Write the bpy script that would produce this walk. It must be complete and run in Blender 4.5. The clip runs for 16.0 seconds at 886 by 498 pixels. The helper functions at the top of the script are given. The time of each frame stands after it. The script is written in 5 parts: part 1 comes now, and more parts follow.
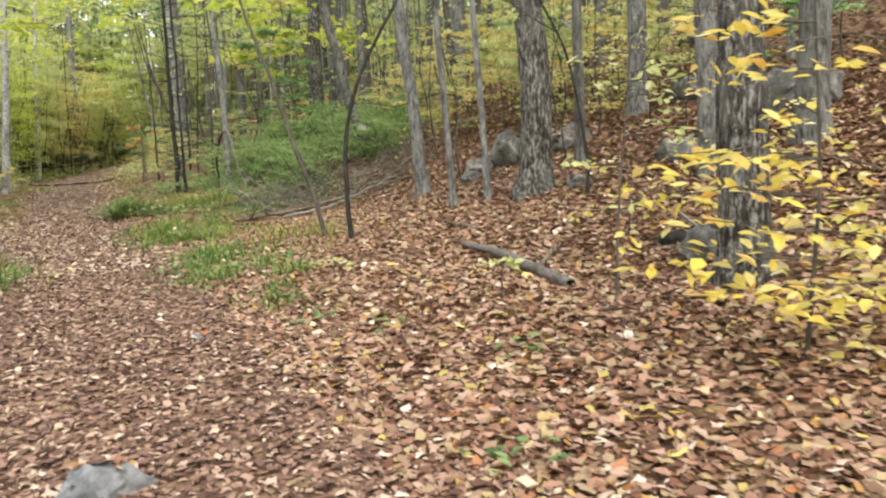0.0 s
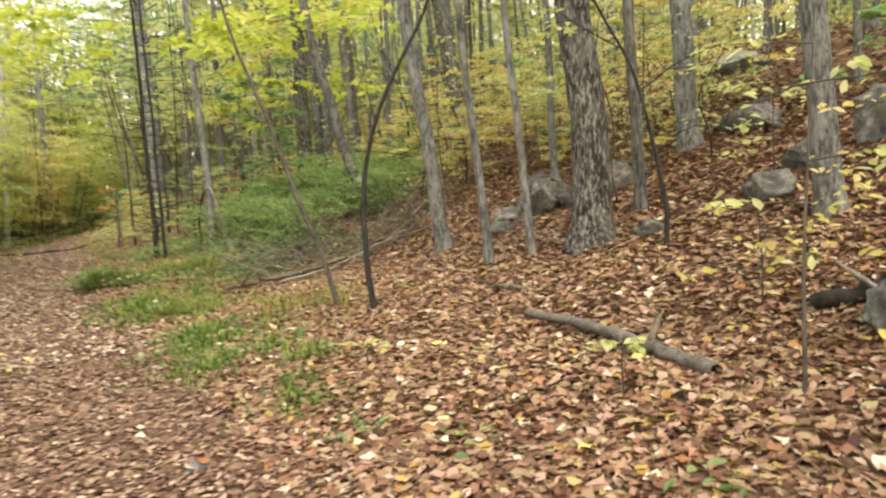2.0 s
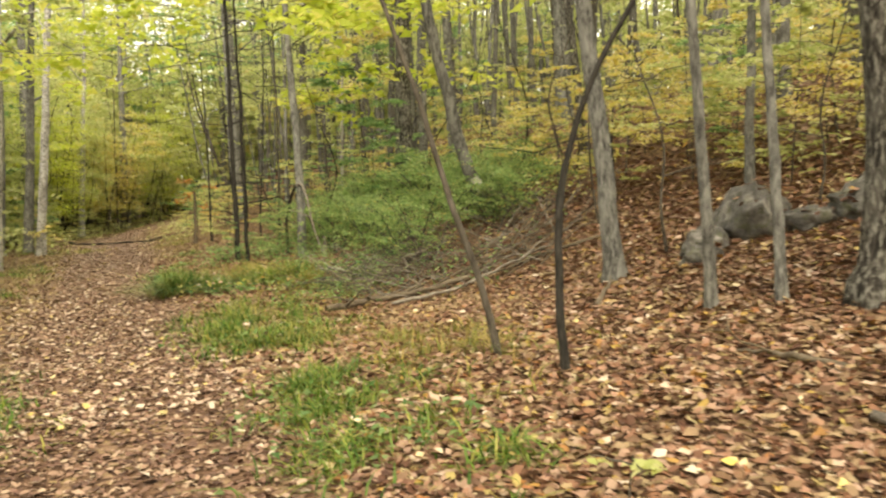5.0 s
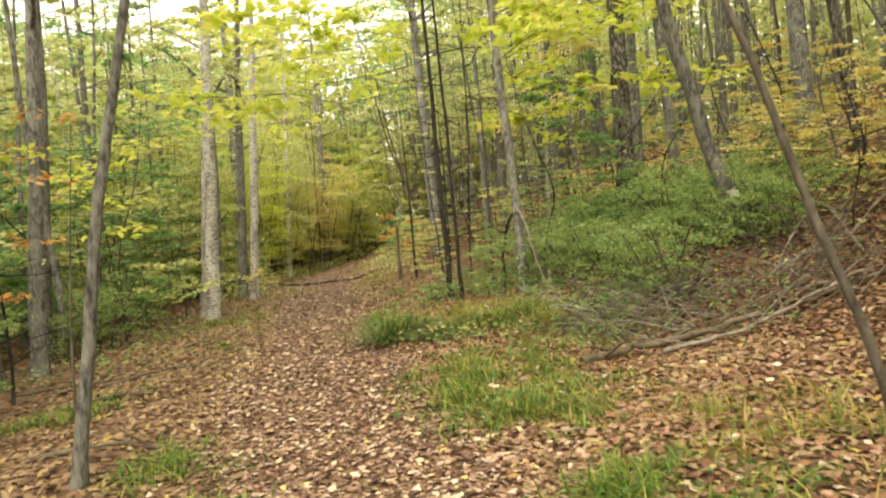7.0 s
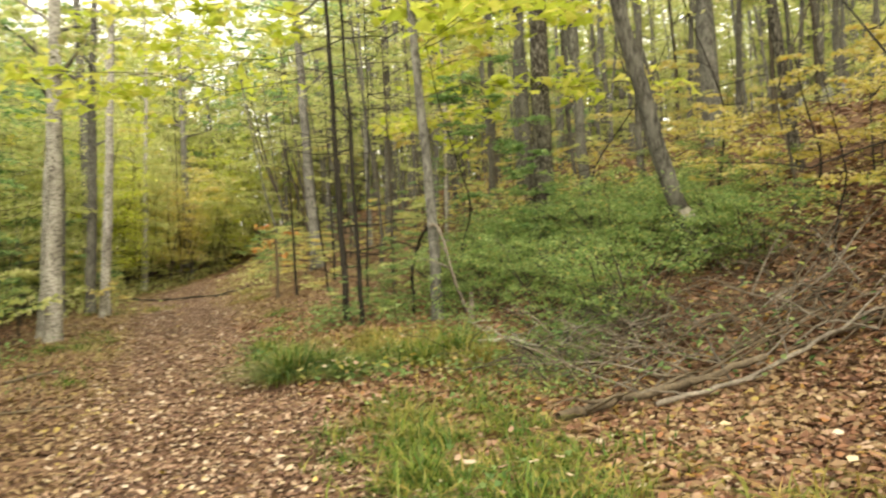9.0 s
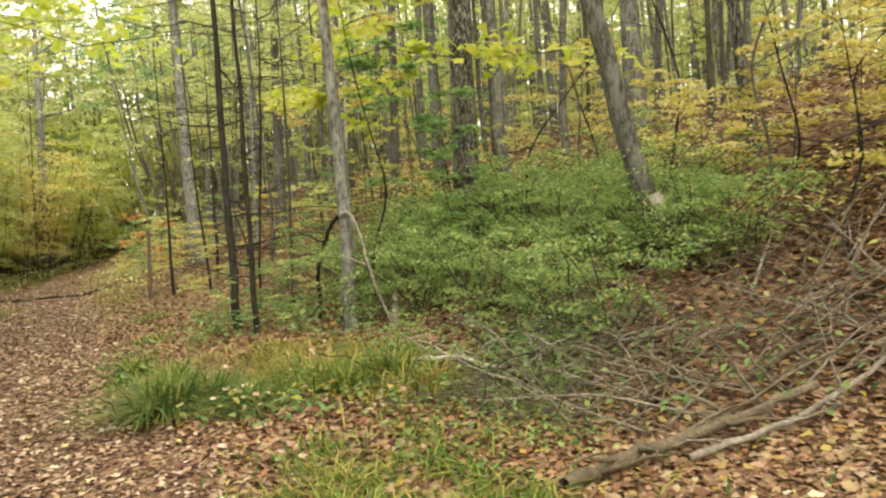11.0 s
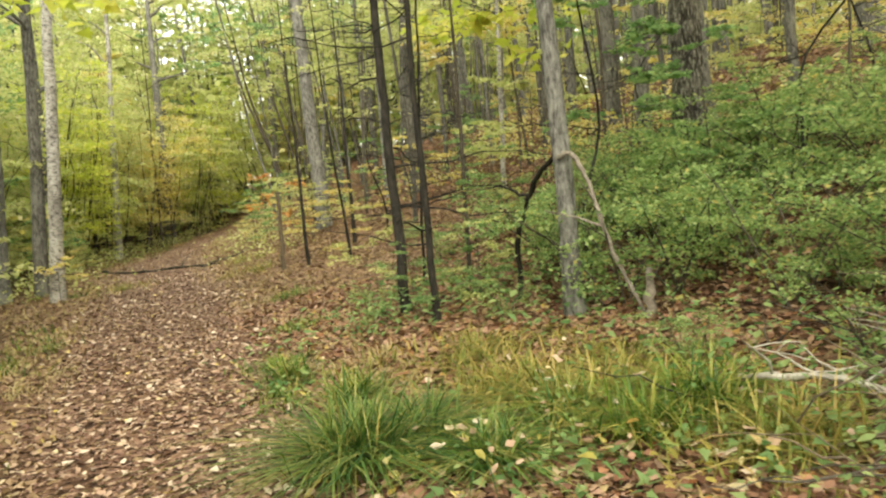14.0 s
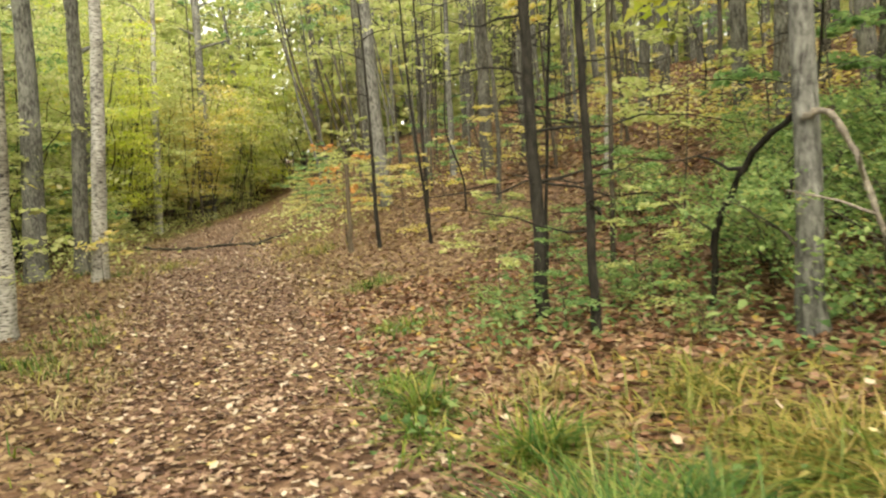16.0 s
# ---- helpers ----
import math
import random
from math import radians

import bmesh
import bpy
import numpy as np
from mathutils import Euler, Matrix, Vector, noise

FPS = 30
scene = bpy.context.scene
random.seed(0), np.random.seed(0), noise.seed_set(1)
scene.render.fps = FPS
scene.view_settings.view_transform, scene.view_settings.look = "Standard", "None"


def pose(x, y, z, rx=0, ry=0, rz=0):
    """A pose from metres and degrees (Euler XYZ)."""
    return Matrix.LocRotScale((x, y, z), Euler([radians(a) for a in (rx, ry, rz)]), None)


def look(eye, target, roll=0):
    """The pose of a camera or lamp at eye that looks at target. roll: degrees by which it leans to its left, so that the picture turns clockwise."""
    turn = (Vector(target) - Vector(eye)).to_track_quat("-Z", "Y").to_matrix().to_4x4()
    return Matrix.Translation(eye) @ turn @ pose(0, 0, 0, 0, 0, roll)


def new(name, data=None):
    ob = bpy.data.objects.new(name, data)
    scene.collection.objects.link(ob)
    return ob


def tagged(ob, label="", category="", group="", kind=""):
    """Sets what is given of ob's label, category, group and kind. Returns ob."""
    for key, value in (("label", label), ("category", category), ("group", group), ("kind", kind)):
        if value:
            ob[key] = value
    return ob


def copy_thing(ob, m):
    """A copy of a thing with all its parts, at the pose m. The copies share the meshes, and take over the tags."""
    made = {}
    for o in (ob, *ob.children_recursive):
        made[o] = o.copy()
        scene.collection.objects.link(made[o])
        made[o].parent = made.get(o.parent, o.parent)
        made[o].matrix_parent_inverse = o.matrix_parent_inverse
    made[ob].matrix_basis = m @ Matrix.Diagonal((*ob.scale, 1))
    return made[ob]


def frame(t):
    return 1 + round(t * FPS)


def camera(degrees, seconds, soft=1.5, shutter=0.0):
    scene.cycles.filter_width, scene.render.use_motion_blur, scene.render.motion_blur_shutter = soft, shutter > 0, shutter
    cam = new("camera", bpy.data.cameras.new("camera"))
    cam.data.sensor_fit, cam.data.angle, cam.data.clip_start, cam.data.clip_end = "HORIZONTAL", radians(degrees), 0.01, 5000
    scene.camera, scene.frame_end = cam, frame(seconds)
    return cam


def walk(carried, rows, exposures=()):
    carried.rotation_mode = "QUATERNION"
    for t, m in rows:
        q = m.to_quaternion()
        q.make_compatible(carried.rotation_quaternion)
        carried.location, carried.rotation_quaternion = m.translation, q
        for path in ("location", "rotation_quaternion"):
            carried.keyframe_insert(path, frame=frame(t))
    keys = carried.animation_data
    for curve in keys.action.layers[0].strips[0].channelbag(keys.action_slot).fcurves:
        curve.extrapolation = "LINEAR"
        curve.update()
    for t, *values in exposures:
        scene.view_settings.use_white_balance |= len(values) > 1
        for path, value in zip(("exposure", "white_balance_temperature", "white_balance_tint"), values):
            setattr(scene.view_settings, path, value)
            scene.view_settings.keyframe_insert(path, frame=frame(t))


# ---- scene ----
cam = camera(59.2, 16.0, soft=2.2, shutter=0.4)
PATH = [
    (0, (0.532, 0.416, 1.59), (0.413, 2.391, 1.299), -2.3),
    (0.5, (0.328, 0.747, 1.602), (0.194, 2.725, 1.34), -2.8),
    (1, (0.148, 1.148, 1.626), (-0.025, 3.128, 1.402), -4.2),
    (1.5, (-0.055, 1.533, 1.619), (-0.243, 3.519, 1.48), -4.7),
    (1.9, (-0.151, 1.954, 1.545), (-0.28, 3.944, 1.39), -4.4),
    (2, (-0.187, 2.089, 1.542), (-0.247, 4.081, 1.381), -4.4),
    (2.5, (-0.437, 2.491, 1.548), (-0.464, 4.486, 1.404), -1.9),
    (3, (-0.645, 2.89, 1.548), (-0.64, 4.884, 1.4), -1.5),
    (3.2, (-0.696, 3.084, 1.555), (-0.691, 5.078, 1.397), -1.9),
    (5.3, (-1.552, 4.643, 1.667), (-1.835, 6.617, 1.52), -2.6),
    (5.5, (-1.633, 4.797, 1.679), (-1.985, 6.76, 1.535), -3.1),
    (6, (-1.883, 5.159, 1.753), (-2.552, 7.043, 1.693), -4.6),
    (6.5, (-2.232, 5.538, 1.715), (-2.927, 7.412, 1.65), -5.4),
    (7, (-2.532, 6.028, 1.713), (-3.202, 7.912, 1.662), -5.8),
    (7.5, (-2.866, 6.481, 1.72), (-3.491, 8.38, 1.674), -5.8),
    (8, (-3.17, 6.902, 1.698), (-3.653, 8.842, 1.639), -5.5),
    (8.5, (-3.459, 7.324, 1.763), (-3.914, 9.271, 1.714), -4.6),
    (9, (-3.794, 7.75, 1.751), (-4.123, 9.723, 1.711), -3.9),
    (9.5, (-3.943, 8.289, 1.733), (-4.067, 10.285, 1.731), -3.4),
    (9.7, (-4.015, 8.46, 1.75), (-4.13, 10.457, 1.742), -3.2),
    (11.8, (-4.791, 10.483, 1.772), (-4.794, 12.48, 1.667), -4.2),
    (11.9, (-4.822, 10.569, 1.781), (-4.914, 12.565, 1.701), -3.7),
    (12, (-4.86, 10.657, 1.793), (-5.007, 12.65, 1.7), -4.7),
    (12.5, (-5.131, 11.092, 1.8), (-5.486, 13.059, 1.73), -6.1),
    (13, (-5.379, 11.543, 1.77), (-5.716, 13.512, 1.676), -6.2),
    (13.5, (-5.683, 12.005, 1.759), (-6.018, 13.974, 1.642), -6.1),
    (14, (-5.991, 12.412, 1.75), (-6.298, 14.382, 1.581), -5.9),
    (14.5, (-6.305, 12.846, 1.716), (-6.602, 14.813, 1.516), -4.7),
    (15, (-6.733, 13.281, 1.721), (-7.092, 15.239, 1.521), -4.2),
    (15.5, (-7.058, 13.695, 1.7), (-7.414, 15.651, 1.483), -4.3),
    (16, (-7.394, 14.124, 1.728), (-7.772, 16.077, 1.519), -4.5),
]
walk(cam, [(t, look(eye, target, roll)) for t, eye, target, roll in PATH],
     exposures=[(0, 1.16, 6400, 13), (1, 1.14, 6600, 13), (3, 1.2, 7900, 11), (6, 1.12, 8300, 10), (10, 1.15, 8000, 9), (13, 1.28, 7500, 8), (16, 1.35, 7700, 8)])

# ---------------------------------------------------------------- light
world = bpy.data.worlds.new("overcast_sky")
scene.world = world
world.use_nodes = True
wn, wl = world.node_tree.nodes, world.node_tree.links
sky = wn.new("ShaderNodeTexSky")
sky.sky_type, sky.sun_disc = "NISHITA", False
sky.sun_elevation, sky.sun_rotation = radians(48), radians(166)
sky.air_density, sky.dust_density = 1.0, 4.0
cloud = wn.new("ShaderNodeMixRGB")
cloud.inputs[0].default_value = 0.75
cloud.inputs[2].default_value = (9.5, 9.8, 10.0, 1)
wl.new(sky.outputs[0], cloud.inputs[1])
wl.new(cloud.outputs[0], wn["Background"].inputs[0])
wn["Background"].inputs[1].default_value = 0.15

sun_data = bpy.data.lights.new("sun", "SUN")
sun_data.energy, sun_data.angle, sun_data.color = 1.4, radians(30), (1.0, 0.97, 0.9)
sun = new("sun", sun_data)
sun.matrix_world = look((2, -16, 34), (-6, 14, 0))


# ---------------------------------------------------------------- materials
def material(name):
    m = bpy.data.materials.new(name)
    m.use_nodes = True
    n, l = m.node_tree.nodes, m.node_tree.links
    return m, n, l, n["Principled BSDF"]


def ramp(n, l, fac, stops):
    r = n.new("ShaderNodeValToRGB")
    e = r.color_ramp.elements
    while len(e) < len(stops):
        e.new(0.5)
    for k, (p, c) in zip(e, stops):
        k.position, k.color = p, (*c, 1)
    l.new(fac, r.inputs[0])
    return r.outputs[0]


def noise_tex(n, l, scale, detail=4, rough=0.6, stretch=(1, 1, 1)):
    co, mp, t = n.new("ShaderNodeTexCoord"), n.new("ShaderNodeMapping"), n.new("ShaderNodeTexNoise")
    mp.inputs["Scale"].default_value = stretch
    t.inputs["Scale"].default_value, t.inputs["Detail"].default_value, t.inputs["Roughness"].default_value = scale, detail, rough
    l.new(co.outputs["Object"], mp.inputs[0])
    l.new(mp.outputs[0], t.inputs["Vector"])
    return t.outputs[0]


def mix(n, l, kind, fac, a, b):
    x = n.new("ShaderNodeMixRGB")
    x.blend_type = kind
    for i, v in enumerate((fac, a, b)):
        if isinstance(v, (int, float)):
            x.inputs[i].default_value = v if i == 0 else (v, v, v, 1)
        elif isinstance(v, tuple):
            x.inputs[i].default_value = (*v, 1)
        else:
            l.new(v, x.inputs[i])
    return x.outputs[0]


def bump(n, l, height, strength, distance, shader):
    b = n.new("ShaderNodeBump")
    b.inputs["Strength"].default_value, b.inputs["Distance"].default_value = strength, distance
    l.new(height, b.inputs["Height"])
    l.new(b.outputs[0], shader.inputs["Normal"])


def leaf_material(name, stops, clear=0.45, rough=0.5):
    """Leaves: every leaf takes its own colour from the ramp; light passes through them."""
    m, n, l, p = material(name)
    g = n.new("ShaderNodeNewGeometry")
    c = ramp(n, l, g.outputs["Random Per Island"], stops)
    c = mix(n, l, "MULTIPLY", 0.5, c, ramp(n, l, noise_tex(n, l, 9.0, 3), [(0.3, (0.55, 0.5, 0.45)), (0.7, (1, 1, 1))]))
    l.new(c, p.inputs["Base Color"])
    p.inputs["Roughness"].default_value = rough
    p.inputs["Specular IOR Level"].default_value = 0.3
    if clear:
        t, s = n.new("ShaderNodeBsdfTranslucent"), n.new("ShaderNodeMixShader")
        l.new(c, t.inputs[0])
        s.inputs[0].default_value = clear
        l.new(p.outputs[0], s.inputs[1])
        l.new(t.outputs[0], s.inputs[2])
        l.new(s.outputs[0], n["Material Output"].inputs[0])
    return m


def bark_material(name, dark, mid, pale, stretch=0.18, depth=0.02, patches=0.5, grain=22.0, edges=(0.32, 0.5, 0.72)):
    """Bark: long furrows, fine grain, lichen patches; each tree a little lighter or darker."""
    m, n, l, p = material(name)
    furrow = noise_tex(n, l, grain, 6, 0.7, (1, 1, stretch))
    patch = noise_tex(n, l, 5.0, 4, 0.65, (1, 1, 0.5))
    c = ramp(n, l, furrow, list(zip(edges, (dark, mid, pale))))
    c = mix(n, l, "MIX", mix(n, l, "MULTIPLY", 1.0, ramp(n, l, patch, [(0.5, (0, 0, 0)), (0.6, (1, 1, 1))]), patches), c, tuple(1.1 * v for v in pale))
    o = n.new("ShaderNodeObjectInfo")
    c = mix(n, l, "MULTIPLY", 1.0, c, ramp(n, l, o.outputs["Random"], [(0, (0.7, 0.68, 0.64)), (1, (1.15, 1.15, 1.15))]))
    l.new(c, p.inputs["Base Color"])
    p.inputs["Roughness"].default_value = 0.9
    p.inputs["Specular IOR Level"].default_value = 0.15
    bump(n, l, furrow, 0.9, depth, p)
    return m


def birch_material():
    m, n, l, p = material("birch_bark")
    dash = noise_tex(n, l, 9.0, 4, 0.6, (1.3, 1.3, 6.0))
    big = noise_tex(n, l, 2.2, 3, 0.6)
    c = ramp(n, l, dash, [(0.38, (0.03, 0.027, 0.024)), (0.46, (0.36, 0.345, 0.31)), (0.7, (0.6, 0.59, 0.55))])
    c = mix(n, l, "MULTIPLY", 0.8, c, ramp(n, l, big, [(0.35, (0.35, 0.33, 0.3)), (0.55, (1, 1, 1))]))
    l.new(c, p.inputs["Base Color"])
    p.inputs["Roughness"].default_value = 0.75
    bump(n, l, dash, 0.5, 0.01, p)
    return m


def ground_material():
    """Dark humus under a mat of rotted leaves."""
    m, n, l, p = material("leaf_mould")
    v = n.new("ShaderNodeTexVoronoi")
    co = n.new("ShaderNodeTexCoord")
    l.new(co.outputs["Object"], v.inputs["Vector"])
    v.inputs["Scale"].default_value = 15.0
    sep = n.new("ShaderNodeSeparateColor")
    l.new(v.outputs["Color"], sep.inputs[0])
    c = ramp(n, l, sep.outputs[0], [(0.0, (0.053, 0.0319, 0.0212)), (0.3, (0.133, 0.0777, 0.0495)), (0.6, (0.23, 0.142, 0.0928)),
                                    (0.85, (0.319, 0.212, 0.137)), (1.0, (0.389, 0.291, 0.151))])
    c = mix(n, l, "MULTIPLY", 0.8, c, ramp(n, l, noise_tex(n, l, 0.8, 5), [(0.3, (0.5, 0.45, 0.4)), (0.7, (1, 1, 1))]))
    c = mix(n, l, "MULTIPLY", 0.7, c, ramp(n, l, noise_tex(n, l, 40.0, 4), [(0.3, (0.45, 0.42, 0.4)), (0.65, (1, 1, 1))]))
    l.new(c, p.inputs["Base Color"])
    p.inputs["Roughness"].default_value = 0.95
    p.inputs["Specular IOR Level"].default_value = 0.1
    bump(n, l, v.outputs["Distance"], 0.6, 0.03, p)
    return m


def rock_material(name="lichened_granite", dark=(0.035, 0.033, 0.029), mid=(0.14, 0.132, 0.115), pale=(0.36, 0.335, 0.295), moss=0.7):
    m, n, l, p = material(name)
    c = ramp(n, l, noise_tex(n, l, 5.0, 8, 0.75), [(0.34, dark), (0.5, mid), (0.66, pale)])
    c = mix(n, l, "MIX", ramp(n, l, noise_tex(n, l, 8.0, 6, 0.7), [(0.52, (0, 0, 0)), (0.62, (moss, moss, moss))]), c, (0.09, 0.1, 0.04))
    l.new(c, p.inputs["Base Color"])
    p.inputs["Roughness"].default_value = 0.9
    bump(n, l, noise_tex(n, l, 9.0, 8, 0.75), 1.0, 0.08, p)
    return m


def wood_material(name, dark, pale):
    m, n, l, p = material(name)
    g = noise_tex(n, l, 30.0, 6, 0.7, (1, 1, 1))
    c = ramp(n, l, g, [(0.3, dark), (0.68, pale)])
    c = mix(n, l, "MULTIPLY", 0.7, c, ramp(n, l, noise_tex(n, l, 5.0, 4), [(0.35, (0.45, 0.42, 0.38)), (0.6, (1, 1, 1))]))
    l.new(c, p.inputs["Base Color"])
    p.inputs["Roughness"].default_value = 0.88
    bump(n, l, g, 0.7, 0.012, p)
    return m


BARK_GREY = bark_material("grey_bark", (0.034, 0.033, 0.03), (0.12, 0.119, 0.107), (0.26, 0.262, 0.236), 0.3, 0.03, 0.45, 26.0, (0.36, 0.5, 0.68))
BARK_OAK = bark_material("oak_bark", (0.022, 0.02, 0.017), (0.085, 0.078, 0.066), (0.3, 0.295, 0.26), 0.3, 0.04, 0.25, 34.0, (0.42, 0.52, 0.6))
BARK_DARK = bark_material("spruce_bark", (0.009, 0.0085, 0.0075), (0.026, 0.024, 0.02), (0.06, 0.055, 0.046), 0.3, 0.02, 0.15)
BARK_SAP = bark_material("sapling_bark", (0.03, 0.026, 0.02), (0.075, 0.066, 0.052), (0.14, 0.125, 0.1), 0.3, 0.006, 0.3)
BARK_BIRCH = birch_material()
SOIL = ground_material()
ROCK = rock_material()
ROCK_PALE = rock_material("pale_grey_stone", (0.14, 0.145, 0.145), (0.29, 0.295, 0.29), (0.45, 0.45, 0.44), 0.15)
DEADWOOD = wood_material("weathered_wood", (0.09, 0.075, 0.06), (0.36, 0.32, 0.26))
ROTTEN = wood_material("rotten_wood", (0.045, 0.035, 0.025), (0.21, 0.165, 0.105))
LOGWOOD = wood_material("dark_log_wood", (0.025, 0.02, 0.016), (0.19, 0.165, 0.135))
WHITEWOOD = wood_material("bleached_wood", (0.3, 0.28, 0.24), (0.62, 0.59, 0.52))
LITTER = leaf_material("dry_leaves", [(0.0, (0.0713, 0.031, 0.0184)), (0.2, (0.157, 0.0723, 0.0394)), (0.42, (0.257, 0.128, 0.0722)), (0.62, (0.357, 0.207, 0.138)),
                                      (0.82, (0.406, 0.276, 0.197)), (0.91, (0.328, 0.138, 0.0525)), (0.97, (0.442, 0.317, 0.0787)), (1.0, (0.485, 0.392, 0.295))], 0.12, 0.6)
LITTER_TRAIL = leaf_material("trodden_leaves", [(0.0, (0.074, 0.0392, 0.0258)), (0.3, (0.155, 0.0822, 0.0544)), (0.6, (0.251, 0.146, 0.0984)),
                                                (0.85, (0.37, 0.249, 0.17)), (1.0, (0.518, 0.414, 0.286))], 0.05, 0.6)
LITTER_VERGE = leaf_material("fresh_fallen_leaves", [(0.0, (0.125, 0.0665, 0.0374)), (0.3, (0.225, 0.136, 0.0749)), (0.6, (0.313, 0.218, 0.126)),
                                                     (0.88, (0.376, 0.278, 0.15)), (0.95, (0.388, 0.302, 0.0808)), (1.0, (0.426, 0.363, 0.23))], 0.12, 0.6)
LITTER_PALE = leaf_material("pale_fallen_leaves", [(0.0, (0.37, 0.238, 0.158)), (0.5, (0.546, 0.414, 0.308)), (0.85, (0.669, 0.581, 0.458)), (1.0, (0.616, 0.484, 0.123))], 0.1, 0.6)
L_BRIGHT = leaf_material("bright_maple_leaves", [(0, (0.444, 0.56, 0.0734)), (0.5, (0.599, 0.685, 0.11)), (1, (0.773, 0.744, 0.202))], 0.6)
L_SHRUB = leaf_material("huckleberry_leaves", [(0, (0.126, 0.232, 0.0785)), (0.55, (0.296, 0.442, 0.157)), (0.9, (0.465, 0.581, 0.235)), (1, (0.581, 0.488, 0.157))], 0.62)
L_GREEN = leaf_material("green_leaves", [(0, (0.112, 0.235, 0.0784)), (0.5, (0.246, 0.426, 0.168)), (1, (0.448, 0.605, 0.246))], 0.68)
L_LIME = leaf_material("lime_leaves", [(0, (0.422, 0.507, 0.149)), (0.5, (0.592, 0.65, 0.251)), (1, (0.71, 0.71, 0.377))], 0.56)
L_MIXED = leaf_material("turning_leaves", [(0, (0.313, 0.412, 0.122)), (0.4, (0.478, 0.56, 0.19)), (0.75, (0.627, 0.651, 0.284)), (1, (0.693, 0.635, 0.36))], 0.56)
L_YELLOW = leaf_material("yellow_leaves", [(0, (0.594, 0.551, 0.144)), (0.55, (0.784, 0.7, 0.216)), (0.88, (0.848, 0.784, 0.505)), (1, (0.784, 0.488, 0.144))], 0.68)
L_GOLD = leaf_material("golden_beech_leaves", [(0, (0.68, 0.52, 0.08)), (0.5, (0.78, 0.66, 0.13)), (0.86, (0.82, 0.74, 0.3)), (1, (0.74, 0.4, 0.06))], 0.5)
L_ORANGE = leaf_material("orange_leaves", [(0, (0.5, 0.22, 0.06)), (0.6, (0.64, 0.34, 0.1)), (1, (0.72, 0.5, 0.2))])
L_PINE = leaf_material("pine_needles", [(0, (0.03, 0.07, 0.035)), (1, (0.09, 0.15, 0.08))], 0.2)
GRASS = leaf_material("grass_blades", [(0, (0.0336, 0.102, 0.012)), (0.5, (0.105, 0.204, 0.03)), (0.8, (0.231, 0.288, 0.05)), (1, (0.42, 0.384, 0.11))], 0.3)
GRASS_DRY = leaf_material("dry_grass_blades", [(0, (0.22, 0.2, 0.07)), (0.5, (0.38, 0.3, 0.14)), (1, (0.52, 0.42, 0.24))], 0.3)
GRASS_DEEP = leaf_material("sedge_blades", [(0, (0.02, 0.075, 0.012)), (0.45, (0.07, 0.16, 0.028)), (0.8, (0.17, 0.25, 0.05)), (1, (0.36, 0.33, 0.11))], 0.3)
GRASS_GOLD = leaf_material("golden_grass_blades", [(0, (0.103, 0.161, 0.0287)), (0.45, (0.23, 0.241, 0.0517)), (0.8, (0.391, 0.322, 0.092)), (1, (0.529, 0.38, 0.149))], 0.3)

# ---------------------------------------------------------------- lie of the land


def soft_step(x, k):
    return k * np.log1p(np.exp(np.clip(x / k, -40, 40)))


def trail_coords(x, y):
    """How far along the trail, and how far to its right, a place lies."""
    return -0.492 * (x + 3.95) + 0.871 * (y - 9), 0.871 * (x + 3.95) + 0.492 * (y - 9)


def from_trail(u, s):
    return -3.95 - 0.492 * u + 0.871 * s, 9 + 0.871 * u + 0.492 * s


def height(x, y):
    """The ground: a level trail, a bank and falling wood beside it, a hillside rising on the other hand."""
    u, s = trail_coords(x, y)
    hill = 0.13 * soft_step(s - 0.5, 0.3) + 0.24 * soft_step(s - 4, 0.5)
    hill = 14 * np.tanh(hill / 14)
    left = 0.10 * np.exp(-(((s + 2.3) / 0.9) ** 2)) - 4 * np.tanh(0.07 * soft_step(-s - 3.2, 0.6) / 4)
    rough = 0.02 * np.sin(2.1 * x + 0.7 * y) * np.sin(1.7 * y - 0.5 * x) * np.clip((np.abs(s) - 0.8), 0, 1)
    dip = 0.34 * np.exp(-(((u - 4.5) / 3.5) ** 2) - ((s - 4.8) / 2.4) ** 2)
    return hill + left + rough - dip


def bend(u):
    """How far the trail swings towards the hill beyond the fallen branch."""
    v = np.clip(np.asarray(u, float) - 27, 0, 22)
    return 0.0125 * v ** 2


# ---------------------------------------------------------------- mesh helpers
def mesh_arrays(name, verts, faces, mat, smooth=False):
    """A mesh from arrays: faces all have the same number of corners."""
    verts, faces = np.asarray(verts, np.float32), np.asarray(faces, np.int32)
    me = bpy.data.meshes.new(name)
    k = faces.shape[1]
    me.vertices.add(len(verts))
    me.vertices.foreach_set("co", verts.ravel())
    me.loops.add(faces.size)
    me.loops.foreach_set("vertex_index", faces.ravel())
    me.polygons.add(len(faces))
    me.polygons.foreach_set("loop_start", np.arange(0, faces.size, k, dtype=np.int32))
    me.polygons.foreach_set("loop_total", np.full(len(faces), k, np.int32))
    if smooth:
        me.polygons.foreach_set("use_smooth", np.ones(len(faces), bool))
    me.materials.append(mat)
    me.update(calc_edges=True)
    return me


def thing(name, x, y, z, label, category, group="", kind=""):
    ob = new(name)
    ob.empty_display_size = 0.1
    ob.location = (x, y, z)
    return tagged(ob, label, category, group, kind)


def part(name, me, parent, label=""):
    ob = new(name, me)
    ob.parent = parent
    return tagged(ob, label)


